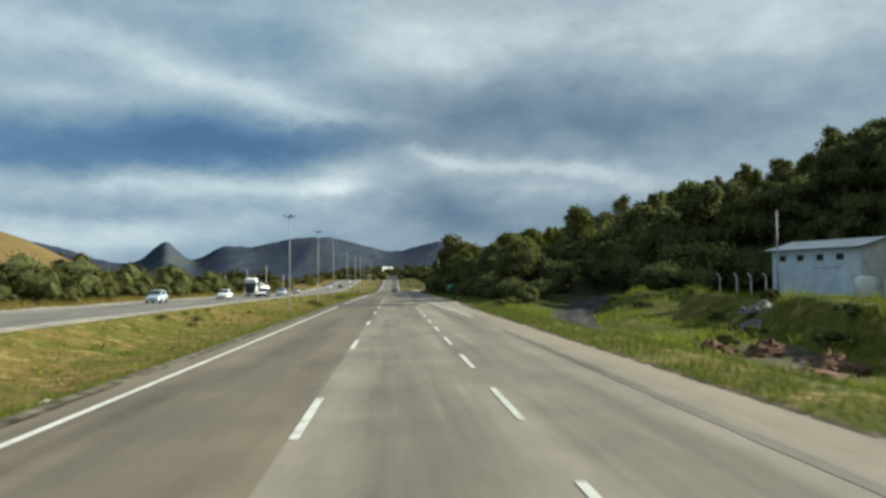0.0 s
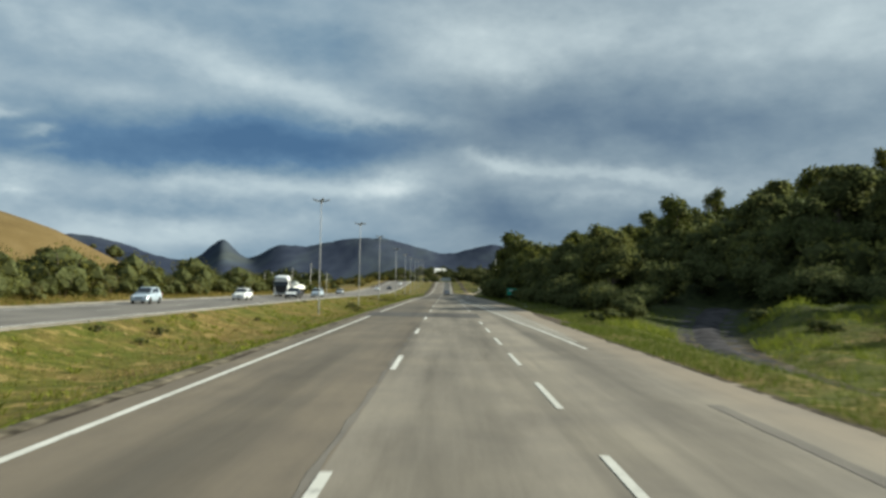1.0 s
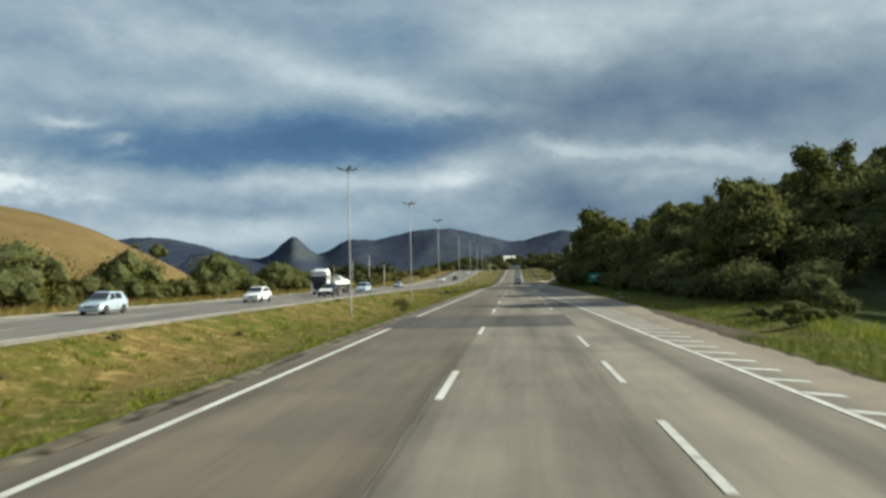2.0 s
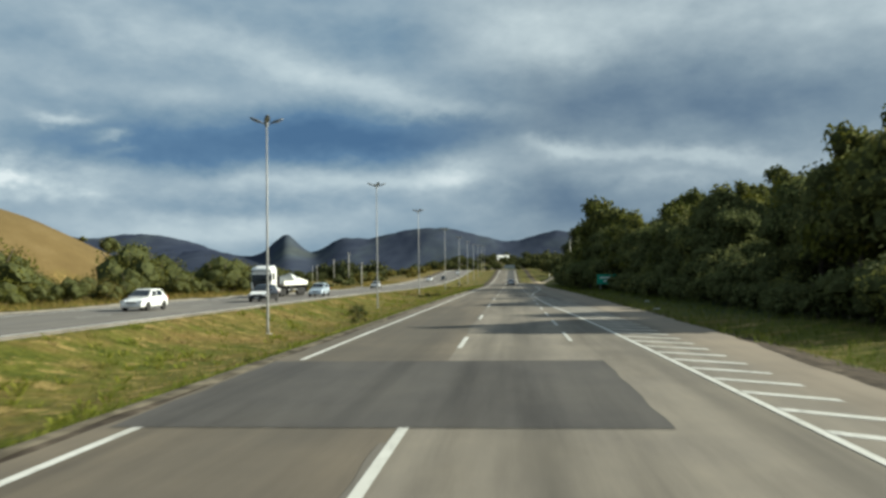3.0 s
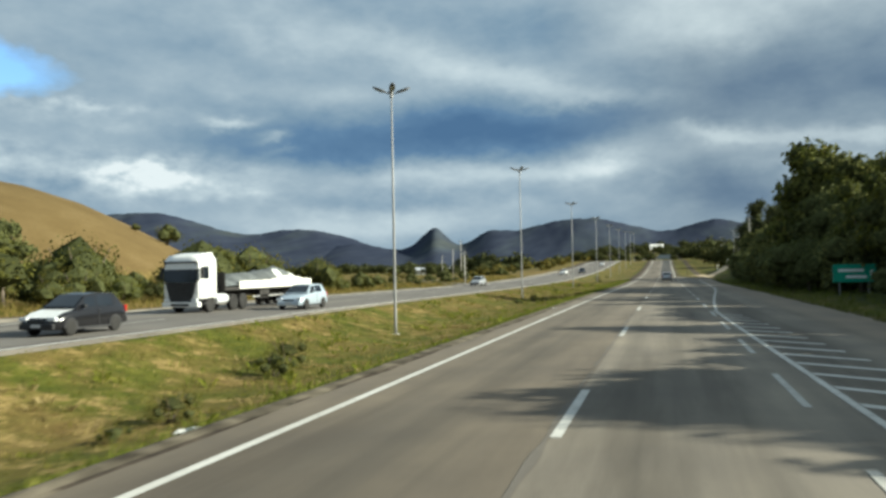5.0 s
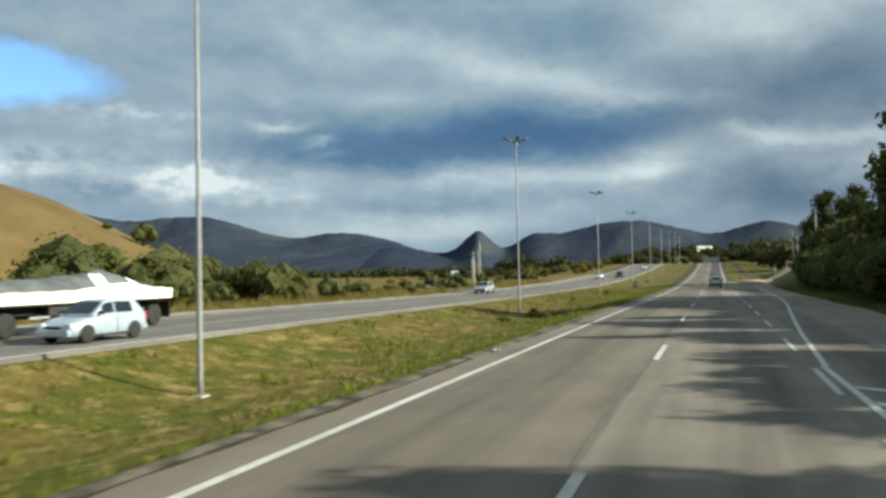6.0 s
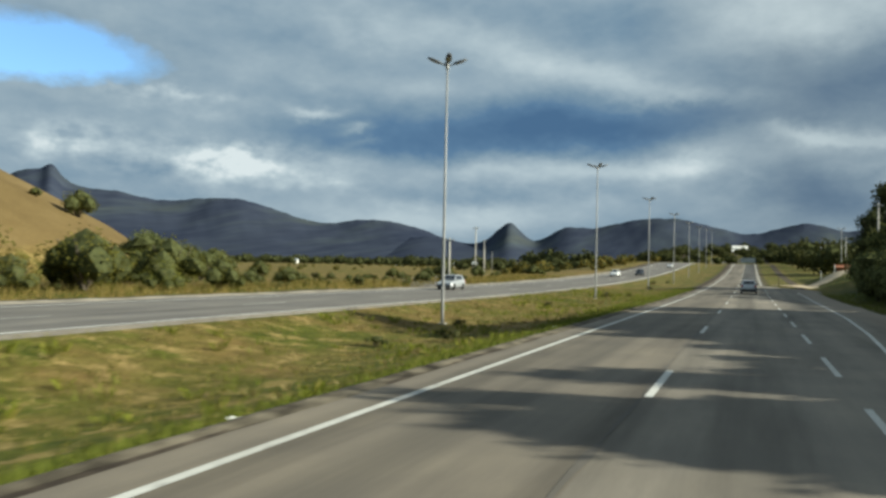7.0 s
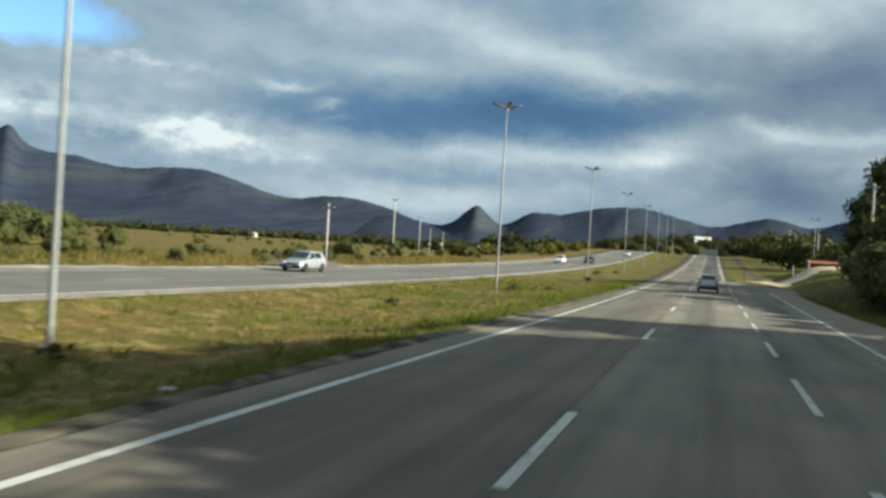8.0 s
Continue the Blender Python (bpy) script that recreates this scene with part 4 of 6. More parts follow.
def grown(x, y, height, scale, half):
    """A tree's scale, held back so that its shade ends where the shade on the highway ends."""
    ground_z, road = land_at(x, y), float(road_z(y))
    while scale > 0.42:
        fits = True
        for part_of_height, width in ((0.86, 0.12), (0.7, 0.5), (0.5, 0.9)):
            z = ground_z - road + height * scale * part_of_height
            tip, at, w = x - RUN_X * z, y - RUN_Y * z, half * height * scale * width
            limit = min(float(np.interp(at + k * w, [p[0] for p in SHADE], [p[1] for p in SHADE])) for k in (-1, -0.5, 0, 0.5, 1))
            fits = fits and tip > limit - 0.8
        if fits:
            break
        scale *= 0.95
    return scale


WOOD = "trees on the wooded slope"
broad = Stock([tree("broad", 10.0, 11 + k, "dark green broad-leaved tree on the wooded slope", WOOD) for k in range(4)], 10.0, 0.33, (0.84, 0.8, 0.76, 0.62))
tall = Stock([tree("tall", 13.0, 31 + k, "tall slender light green tree on the wooded slope", WOOD) for k in range(3)], 13.0, 0.18, (1.14, 1.03, 0.84))
leafy = Stock([tree("round", 5.0, 51 + k, "dense dark bush at the edge of the wood", "bushes of the wood") for k in range(3)], 5.0, 0.6, (0.71, 0.79, 0.74))

far_broad = Stock([tree("broad", 10.0, 111 + k, "dark green broad-leaved tree high on the wooded slope", WOOD, 0.55) for k in range(3)], 10.0, 0.33, (0.74, 0.7, 0.66))
far_leafy = Stock([tree("round", 5.0, 151 + k, "dense dark bush on the wooded slope", "bushes of the wood", 0.52) for k in range(2)], 5.0, 0.6, (0.71, 0.68))
random.seed(4)
# the wood's edge beside the highway: low and loose first, tall and close further on
y = 93.0
while y < 240:
    x = 14.6 + (1.6 if 136 < y < 172 else 0) - 3.2 * float(smooth_step(172, 186, y)) + random.uniform(-0.5, 0.9)
    if not (100 < y < 107 or 128 < y < 133 or 207 < y < 213):
        leafy.put(x, y, (0.8 if y < 118 else 1.1 if y < 138 else 1.35) + random.uniform(-0.12, 0.15))
    y += random.uniform(2.3, 3.2)
for x, y, s in ((15.5, 99.0, 0.84), (16.2, 102.0, 0.8), (16.0, 111.5, 0.76), (15.8, 116.5, 0.8), (15.5, 126.0, 0.92), (16.2, 128.5, 0.9), (15.5, 141.0, 0.9), (16.5, 144.0, 0.95),
                (15.0, 160.0, 0.84), (15.4, 166.5, 0.86), (14.8, 170.5, 0.9), (15.2, 174.5, 0.95), (14.4, 178.0, 0.98), (15.2, 181.5, 1.0), (14.6, 185.0, 1.05)):
    broad.put(x, y, s)
y, under = 94.0, random.Random(5)
while y < 236:
    if not 160 < y < 172:
        far_leafy.put(12.2 + (1.0 if y < 126 else 0.3) + under.uniform(-0.4, 0.6), y, 0.62 + under.uniform(-0.14, 0.16), under.random() * 360)
    y += under.uniform(2.0, 3.0)
y = 98.0
while y < 188:
    leafy.put(19.5 + random.uniform(-1, 1.5), y, 1.15 + random.uniform(-0.1, 0.25))
    bx, s = (27 if y < 142 else 22.5) + random.uniform(-2, 2), 0.8 + random.uniform(-0.1, 0.15)
    broad.put(bx, y + 2, s if y > 110 else 0.55)
    y += random.uniform(4.4, 6.0)
y = 188.0
while y < 206:
    (tall if random.random() < 0.5 else broad).put(14.6 + random.uniform(-0.8, 1.2), y, 1.12 + random.uniform(-0.1, 0.1))
    broad.put(20.0 + random.uniform(-1.5, 1.5), y + 2, 1.08 + random.uniform(-0.12, 0.12))
    y += random.uniform(3.0, 4.2)
y = 216.0
while y < 250:
    (tall if random.random() < 0.3 else broad).put(14.4 + random.uniform(-1.2, 1.5), y, 1.0 + random.uniform(-0.15, 0.12))
    broad.put(21.5 + random.uniform(-1.5, 1.5), y + 3, 0.95 + random.uniform(-0.12, 0.14))
    y += random.uniform(4.4, 6.2)
# the slope behind
for x0 in (33, 39, 46, 53, 61, 70, 80):
    y = {33: 88, 39: 100, 46: 106, 53: 98, 61: 58, 70: 56, 80: 60}[x0] + random.uniform(0, 6)
    while y < (262 if x0 < 60 else 235):
        u, low_by = random.random(), 0.8 if x0 >= 46 and y < 165 else 1.0
        if u < 0.42:
            far_leafy.put(x0 + random.uniform(-2.5, 2.5), y, (1.9 + random.uniform(-0.3, 0.4)) * low_by)
        else:
            (tall if u > 0.86 else far_broad).put(x0 + random.uniform(-2.5, 2.5), y, ((0.66 if x0 < 45 else 0.82) + random.uniform(-0.1, 0.15) if u > 0.86 else 1.25 + random.uniform(-0.2, 0.25)) * low_by)
        y += random.uniform(4.8, 6.8)
for x, y, s in ((13.6, 173.6, 0.5), (15.4, 176.4, 0.52), (13.2, 180.0, 0.5), (17.5, 183.0, 0.6)):
    tall.put(x, y, s)
# the trees whose shade lies over the lanes: (y, x) where it ends
for y, x in ((96.2, 0.2), (99.2, -0.6), (101.2, 2.0), (106.4, 5.0), (108.2, 1.8), (120.2, 3.0), (122.6, 0.2), (124.8, -0.2), (129.4, 2.4), (131.6, 2.2), (133.8, 2.4), (138.0, 1.0), (144.0, 1.4), (146.4, 1.6), (149.0, 1.4), (151.8, 0.8),
             (157.4, 0.6), (160.2, 0.4), (165.0, -1.6), (170.4, 0.8), (173.2, 0.9), (175.8, 0.7), (178.4, 0.6), (185.0, -3.5), (187.4, -9.5), (188.5, -8.5), (191.2, -9.5), (193.4, -8.5), (203.8, -4), (212.0, 4.0), (215.5, 4.2), (219.0, 4.0), (222.5, 4.2)):
    z = (16.0 - x) / RUN_X
    broad.put(16.0, y + RUN_Y * z, (z - land_at(16.0, y + RUN_Y * z) + float(road_z(y)) + 0.3) / 9.4, exact=True)
for y, x in ((98.4, -2.2), (123.8, -2.6), (138.0, -3.6), (158.3, -2.8), (165.6, -4.6), (169.7, -4.0), (181.8, -3.8), (184.6, -6.0), (205.0, -6.0)):
    z = (15.4 - x) / RUN_X
    tall.put(15.4, y + RUN_Y * z, (z - land_at(15.4, y + RUN_Y * z) + float(road_z(y))) / 12.2, exact=True)
for x, y, s in ((27, 198, 0.9), (36, 208, 0.97), (24, 171, 0.8), (31, 158, 0.7), (40, 150, 0.85), (30, 128, 0.8), (45, 135, 0.75), (58, 110, 0.8), (25, 186, 0.62), (34, 180, 0.7)):
    tall.put(x, y, s)
# airy gum trees where the wood ends, and the trees behind them
gum = Stock([tree("gum", 13.5, 171 + k, "tall airy gum tree at the end of the wood", WOOD) for k in range(2)])
for x, y, s in ((16.4, 268, 1.04), (14.2, 265, 0.78), (19.5, 272, 0.95), (15.6, 258, 0.8), (22.5, 277, 1.05), (17.6, 247, 0.88)):
    gum.put(x, y, s)
# the tallest, farthest right, are added to shade the lower gums
for x, y, s in ((24, 262, 1.1), (29, 270, 1.2), (34, 262, 1.2), (27, 281, 1.1), (36, 278, 1.2), (42, 270, 1.2), (31, 254, 1.1), (33, 290, 1.0), (40, 262, 1.9), (46, 268, 2.0), (41, 277, 1.9), (48, 284, 2.0), (44, 256, 1.9), (50, 275, 2.0)):
    far_broad.put(x, y, s)
gum.put(97, 172, 1.15)
gum.put(101, 176, 1.05)
# a dense dark belt behind the shed and the drive
y = 92.0
while y < 112:
    x = 24.0 + max(0.0, 104 - y) * 0.9
    while x < 62:
        px_, py_ = x + random.uniform(-1, 1), y + random.uniform(-1.2, 1.2)
        leafy.put(px_, py_, max(0.6, min(1.25 + random.uniform(-0.2, 0.35), (0.456 * (px_ - 8.5) - land_at(px_, py_)) / 5)))
        x += random.uniform(3.6, 4.8)
    y += 5.0
for k in range(9):
    leafy.put(50.5 + random.uniform(-0.6, 1.6), 68 + 3.2 * k, 1.3 + random.uniform(-0.15, 0.3))
for x, y, s in ((56, 96, 1.25), (60, 99, 1.2), (49, 101, 1.15), (44, 108, 1.1), (66, 102, 1.2)):
    broad.put(x, y, s)
# undergrowth at the foot of the slope, round the drive
for x, y, s in ((16.5, 90, 0.75), (28.0, 82, 1.0), (31, 80, 0.9), (36, 97, 1.0), (33, 90, 0.95), (30, 93, 1.1), (19.5, 98, 1.0), (40, 92, 0.9), (46, 96, 1.0), (50, 92, 1.1), (56, 84, 1.2), (58, 76, 1.3),
                (62, 70, 1.3), (14.0, 84, 0.55), (13.2, 79, 0.42), (52, 100, 1.2), (60, 92, 1.3), (55, 93, 1.5), (59, 100, 1.7), (64, 88, 1.7), (63, 80, 1.6), (66, 96, 1.8), (56, 106, 1.6), (70, 76, 1.8), (60, 68, 1.5), (50, 105, 1.5)):
    leafy.put(x, y, s)

# scrub along the far carriageway
SCRUB = "shrubs along the far carriageway"
scrub = Stock([shrub(3.6, 71, "dense green roadside shrub beyond the far carriageway", SCRUB, LEAF_SCRUB, 1450), shrub(3.0, 72, "dry yellowish roadside shrub beyond the far carriageway", SCRUB, LEAF_DRY, 1450),
               shrub(3.4, 73, "dense green roadside shrub beyond the far carriageway", SCRUB, LEAF_LIGHT, 1450), shrub(4.0, 74, "dark olive roadside shrub beyond the far carriageway", SCRUB, LEAF_SCRUB, 1450)], sizes=(0.7, 0.9, 0.8, 1.25))
random.seed(9)
y = 48.0
while y < 194:
    scrub.put(-36.2 + random.uniform(-1.2, 1.0), y, random.uniform(0.55, 0.95))
    scrub.put(-40.5 + random.uniform(-1.5, 1.5), y + 1.5, random.uniform(0.9, 1.4))
    if random.random() < 0.8:
        scrub.put(-46.5 + random.uniform(-2, 2), y + 2.5, random.uniform(1.0, 1.55))
    y += random.uniform(3.4, 5.0)
for x, y, s in ((-37.5, 199, 0.85), (-74, 254, 1.0), (-71, 250, 0.9), (-75.5, 247, 1.1), (-79.5, 243.5, 1.1), (-67, 255, 0.7), (-72, 242, 1.0), (-68, 239, 0.8), (-66, 246, 0.75), (-63, 236, 0.6), (-76, 240, 0.9), (-61, 243, 0.5), (-40.5, 202, 1.0), (-43, 206, 0.95), (-38.5, 208, 0.7), (-46, 211, 0.6), (-41, 214, 0.6), (-36.8, 204, 0.55), (-49, 204, 1.1)):
    scrub.put(x, y, s)
random.seed(12)
for k in range(34):
    scrub.put(-35.5 - random.random() * 12, 188 + random.random() * 60, random.uniform(0.2, 0.5))
for k in range(12):
    scrub.put(-52 - random.random() * 26, 186 + random.random() * 50, random.uniform(0.5, 1.1))
for k in range(40):
    scrub.put(-36 - random.random() * 34, 228 + random.random() * 130, random.uniform(0.25, 0.6))
for x, y, s in ((-93, 246, 1.0), (-97, 242, 0.7)):
    scrub.put(x, y, s)
hedge = Stock([tree("round", 5.0, 91, "dark leafy bush among the roadside scrub", "bushes along the far carriageway"), tree("broad", 6.0, 92, "small broad-leaved tree among the roadside scrub", "bushes along the far carriageway")], sizes=(0.9, 1.0))
for x, y, s in ((-40, 62, 0.9), (-44, 78, 1.0), (-41, 96, 0.85), (-45, 112, 1.0), (-42, 131, 0.9), (-41, 152, 1.0), (-44, 158, 0.9), (-40, 176, 0.8), (-45, 186, 1.05), (-83.0, 249.0, 0.5), (-78.0, 250.0, 1.3), (-75.0, 254.5, 0.75), (-81.5, 247.0, 1.2), (-72.5, 252.5, 0.6), (-74.5, 249.0, 1.1)):
    hedge.put(x, y, s)

# low shrubs in the median
MEDIAN = "shrubs in the grass median"
low = Stock([shrub(1.5, 81, "straggly shrub in the grass median", MEDIAN, LEAF_DRY, 900, 0.8, 0.45), shrub(1.3, 82, "low green shrub in the grass median", MEDIAN, LEAF_LIGHT, 900, 0.95, 0.5)], sizes=(0.75, 0.6))
for x, y, s in ((-16.0, 67.0, 0.75), (-17.6, 69.5, 0.6), (-17.4, 62.0, 0.6), (-15.3, 62.3, 0.8), (-17.6, 78.0, 0.5), (-18.0, 124.0, 0.62), (-11.4, 126.5, 0.95), (-12.8, 134.6, 1.5), (-13.6, 137.0, 1.3), (-11.2, 124.2, 0.7),
                (-12.9, 190.4, 0.6), (-12.8, 181.0, 0.9), (-10.6, 183.5, 0.7), (-12.2, 186.5, 0.7), (-12.5, 231.0, 0.8), (-11.0, 236.0, 0.7), (-13.3, 210.5, 0.6), (-12.0, 262.0, 0.9), (-14.0, 284.0, 0.9), (-13.0, 298.0, 0.8), (-15.5, 88.0, 0.5), (-9.8, 96.0, 0.45)):
    low.put(x, y, s, sink=0.05)

# leafy weeds among the grass of the pasture
weeds = Stock([shrub(0.9, 84, "low dark leafy weeds among the pasture grass", "weeds in the pasture", LEAF_SCRUB, 420, 0.95, 0.6), shrub(0.8, 85, "low green leafy weeds among the pasture grass", "weeds in the pasture", LEAF_LIGHT, 420, 1.1, 0.6)])
random.seed(33)
for k in range(46):
    x, y = random.uniform(10.5, 27.0), random.uniform(16.0, 84.0)
    if abs(x - np.interp(y, drive_path()[1], drive_path()[0])) > 3.2 and float(wave(x, y, 4.0, 3)) > -0.15:
        weeds.put(x, y, random.uniform(0.7, 1.7), sink=0.12)

# woods farther off, too many to count
def far_woods(label, spots, seed, leaf, sprays=150):
    rng = np.random.default_rng(seed)
    models = []
    for k in range(3):
        lobes = [(0, 0, 0.5, 0.42, 0.42, 0.45)] + [(math.cos(a) * 0.33, math.sin(a) * 0.33, 0.3 + 0.3 * rng.random(), 0.26, 0.26, 0.24) for a in (0.4 + k, 2.2 + k, 4.1 + k)]
        v, f = leaf_cloud(lobes, sprays, 0.12 * (340 / sprays) ** 0.5, rng)
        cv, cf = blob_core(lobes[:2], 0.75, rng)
        models.append((v, f, cv, cf))
    V, F, M, n = [], [], [], 0
    for x, y, h in spots:
        v, f, cv, cf = models[int(rng.integers(3))]
        a = rng.random() * 6.28
        R = np.array([[math.cos(a), -math.sin(a), 0], [math.sin(a), math.cos(a), 0], [0, 0, 1]])
        w = np.vstack([v, cv]) @ R.T * np.array([h * 1.15, h * 1.15, h]) + np.array([x, y, land_at(x, y) - 0.08 * h])
        V.append(w)
        F += (f + n).tolist() + [tuple(i + n + len(v) for i in q) for q in cf]
        M += [0] * len(f) + [1] * len(cf)
        n += len(w)
    me = bpy.data.meshes.new("woods")
    me.from_pydata(np.vstack(V).tolist(), [], F)
    me.materials.append(leaf)
    me.materials.append(CORE)
    me.polygons.foreach_set("material_index", M)
    return tagged(new("woods", me), label, "woods", kind="stuff")


random.seed(21)
spots = [(-172 + random.uniform(-34, 30), 905 + random.uniform(-15, 15), random.uniform(15, 25)) for k in range(9)]
spots += [(-60 - random.random() * 120, 560 + random.random() * 420, random.uniform(5, 10)) for k in range(60)]
spots += [(-190 - random.random() * 1000, 1000 + random.random() * 700, random.uniform(8, 15)) for k in range(120)]
far_woods("dark distant tree belts across the plain", spots, 5, LEAF_FAR)
spots = [(-60 - 1500 * random.random(), 0, random.uniform(9, 20)) for k in range(340)]
spots = [(x, 1150 - 0.25 * x + random.uniform(-60, 420), h) for x, k, h in spots]
far_woods("dark wooded strip at the foot of the mountains", spots, 15, LEAF_FAR, 110)
spots = [(-36 - random.random() * 30, 330 + random.random() * 190, random.uniform(1.5, 4.5)) for k in range(36)]
spots += [(-60 - random.random() * 330, 330 + random.random() * 500, random.uniform(1.0, 2.6)) for k in range(90)]
far_woods("scattered low scrub on the dry plain", spots, 6, LEAF_DRY)
spots = []
for k in range(230):
    x, y = 11 + random.random() * 125, 306 + random.random() * 300
    if abs(y - 290 - (x - 6) * 0.6) > 12 and x > 17 - 0.02 * (y - 306):
        spots.append((x, y, random.uniform(4.5, 9.5) * (1.25 if x < 80 and y < 520 else 1.0)))
for k in range(90):
    spots.append((-75 + random.random() * 95, 520 + random.random() * 110, random.uniform(3.0, 7.0)))
far_woods("green woods on the low rise past the clearing", spots, 7, LEAF_FAR, 360)

# ---- street lamps, poles, signs ----
def street_lamp():
    ob = thing("street_lamp", "tall galvanised street lamp with four lamp heads in the grass median", "street lamp", "street lamps in the median")
    part("base", box(-0.2, 0.2, -0.2, 0.2, -0.3, 0.03, 0.01), CONCRETE, ob)
    part("pole", tube([(0, 0, 0), (0, 0, 0.5), (0, 0, 6), (0, 0, 12.6)], [0.085, 0.08, 0.062, 0.045], 14), STEEL, ob, smooth=True)
    part("collar", tube([(0, 0, 12.45), (0, 0, 12.75)], [0.1, 0.09], 12), STEEL, ob)
    for k in range(4):
        a = radians(20 + 90 * k)
        c, s = math.cos(a), math.sin(a)
        part("arm", tube([(0, 0, 12.62), (c * 0.2, s * 0.2, 12.66), (c * 0.34, s * 0.34, 12.72)], [0.035, 0.03, 0.03], 8), STEEL, ob)
        rings = []
        for u, wd, hi in ((0.26, 0.06, 0.05), (0.38, 0.13, 0.085), (0.58, 0.17, 0.10), (0.84, 0.16, 0.09), (1.0, 0.09, 0.06)):
            z = 12.7 + (u - 0.26) * 0.36
            rings.append([(c * u - s * w * wd, s * u + c * w * wd, z + q * hi) for w, q in ((-1, -0.3), (-0.7, 0.7), (0, 1), (0.7, 0.7), (1, -0.3), (0, -0.45))])
        head = part("lamp_head", loft(rings), LAMP_GREY, ob, smooth=True)
        lens = [[(c * u - s * w * 0.12, s * u + c * w * 0.12, 12.7 + (u - 0.26) * 0.36 - 0.05 - 0.012 * q) for w, q in ((-1, 0), (1, 0), (1, 1), (-1, 1))] for u in (0.46, 0.86)]
        part("lens", loft(lens), LAMP_GLASS, head)
    return ob


lamp = street_lamp()
for k, y in enumerate([113.3, 150.7, 191.6, 228.2, 265.6] + [303.5 + 38 * i for i in range(5)]):
    x = -14.44 + 1.22 * (min(y, 270) - 113.3) / 100 - (0.72 if k == 2 else 0)
    top = (11.5, 11.7, 12.15)[k] if k < 3 else 11.75 + float(road_z(y))
    z = land_at(x, y)
    m = pose(x, y, z, 0, 0, 3 * k) @ Matrix.Diagonal((1, 1, (top - z) / 12.7, 1))
    if k:
        copy_thing(lamp, m)
    else:
        lamp.matrix_basis = m


for y in (335, 385, 435):  # the lamps go on along the other verge past the clearing
    copy_thing(lamp, pose(17.5, y, land_at(17.5, y), 0, 0, 10) @ Matrix.Diagonal((1, 1, (10.8 - land_at(17.5, y)) / 12.7, 1)))


def utility_pole(height, label):
    ob = thing("utility_pole", label, "utility pole", "concrete utility poles")
    part("shaft", tube([(0, 0, -0.3), (0, 0, height)], [0.14, 0.09], 10), CONCRETE, ob, smooth=True)
    part("crossarm", box(-0.55, 0.55, -0.05, 0.05, height - 0.35, height - 0.25, 0.01), CONCRETE, ob)
    for x in (-0.45, 0.0, 0.45):
        part("insulator", tube([(x, 0, height - 0.25), (x, 0, height - 0.1)], [0.03, 0.04], 8), DARK, ob)
    return ob


for x, y, h in ((-32.8, 242.5, 5.6), (-45, 288.5, 9.0), (-62, 346, 9.0), (-87, 424, 9.0), (-108, 500, 9.0), (20, 352, 9.0), (24, 420, 9.0), (14.5, 262, 10.5)):
    put(utility_pole(h, "pale concrete utility pole beside the road"), x, y, first=True)


def sign_board(name, label, category, x0, x1, y, z0, z1, face, back, rows):
    """A flat road sign on two posts; rows of light bars stand for lettering too far off to read."""
    ob = thing(name, label, category)
    ob.location = ((x0 + x1) / 2, y, land_at((x0 + x1) / 2, y))
    g, w = ob.location.z, x1 - x0
    part("panel", box(-w / 2, w / 2, -0.03, 0.03, z0 - g, z1 - g, 0.008), face, ob)
    part("frame", box(-w / 2, w / 2, 0.032, 0.07, z0 - g + 0.05, z1 - g - 0.05, 0.005), back, ob)
    for s in (-0.34, 0.34):
        part("post", tube([(w * s, 0.11, min(-0.4, z0 - g - 1)), (w * s, 0.11, z1 - g - 0.1)], [0.045 * max(1, w / 3), 0.045 * max(1, w / 3)], 8), STEEL, ob)
    for k, (u0, u1, v0, v1) in enumerate(rows):
        part("text_bar", box(-w / 2 + w * u0, -w / 2 + w * u1, -0.036, -0.0305, z0 - g + (z1 - z0) * v0, z0 - g + (z1 - z0) * v1), SIGN_WHITE if face is SIGN_GREEN else SIGN_GREY, ob)
    return ob


sign_board("road_sign", "green direction sign with two rows of white lettering before dark trees", "road sign", 11.2, 13.9, 170.7, 0.75, 1.98, SIGN_GREEN, SIGN_GREY,
           [(0.12, 0.72, 0.58, 0.74), (0.3, 0.78, 0.22, 0.38), (0.86, 0.93, 0.35, 0.68)])
board = sign_board("billboard", "white roadside billboard on posts on the far rise", "billboard", -9.4, -0.2, 600, 11.6, 14.8, SIGN_WHITE, SIGN_GREY,
           [(0.08, 0.4, 0.35, 0.6), (0.5, 0.9, 0.3, 0.42)])
board.rotation_euler.z = radians(32)
sign_board("road_sign", "grey-green road sign beyond the crest of the road", "road sign", -3.1, 2.2, 505, 5.25, 7.2, SIGN_GREY, SIGN_GREY, [(0.1, 0.8, 0.55, 0.7)])

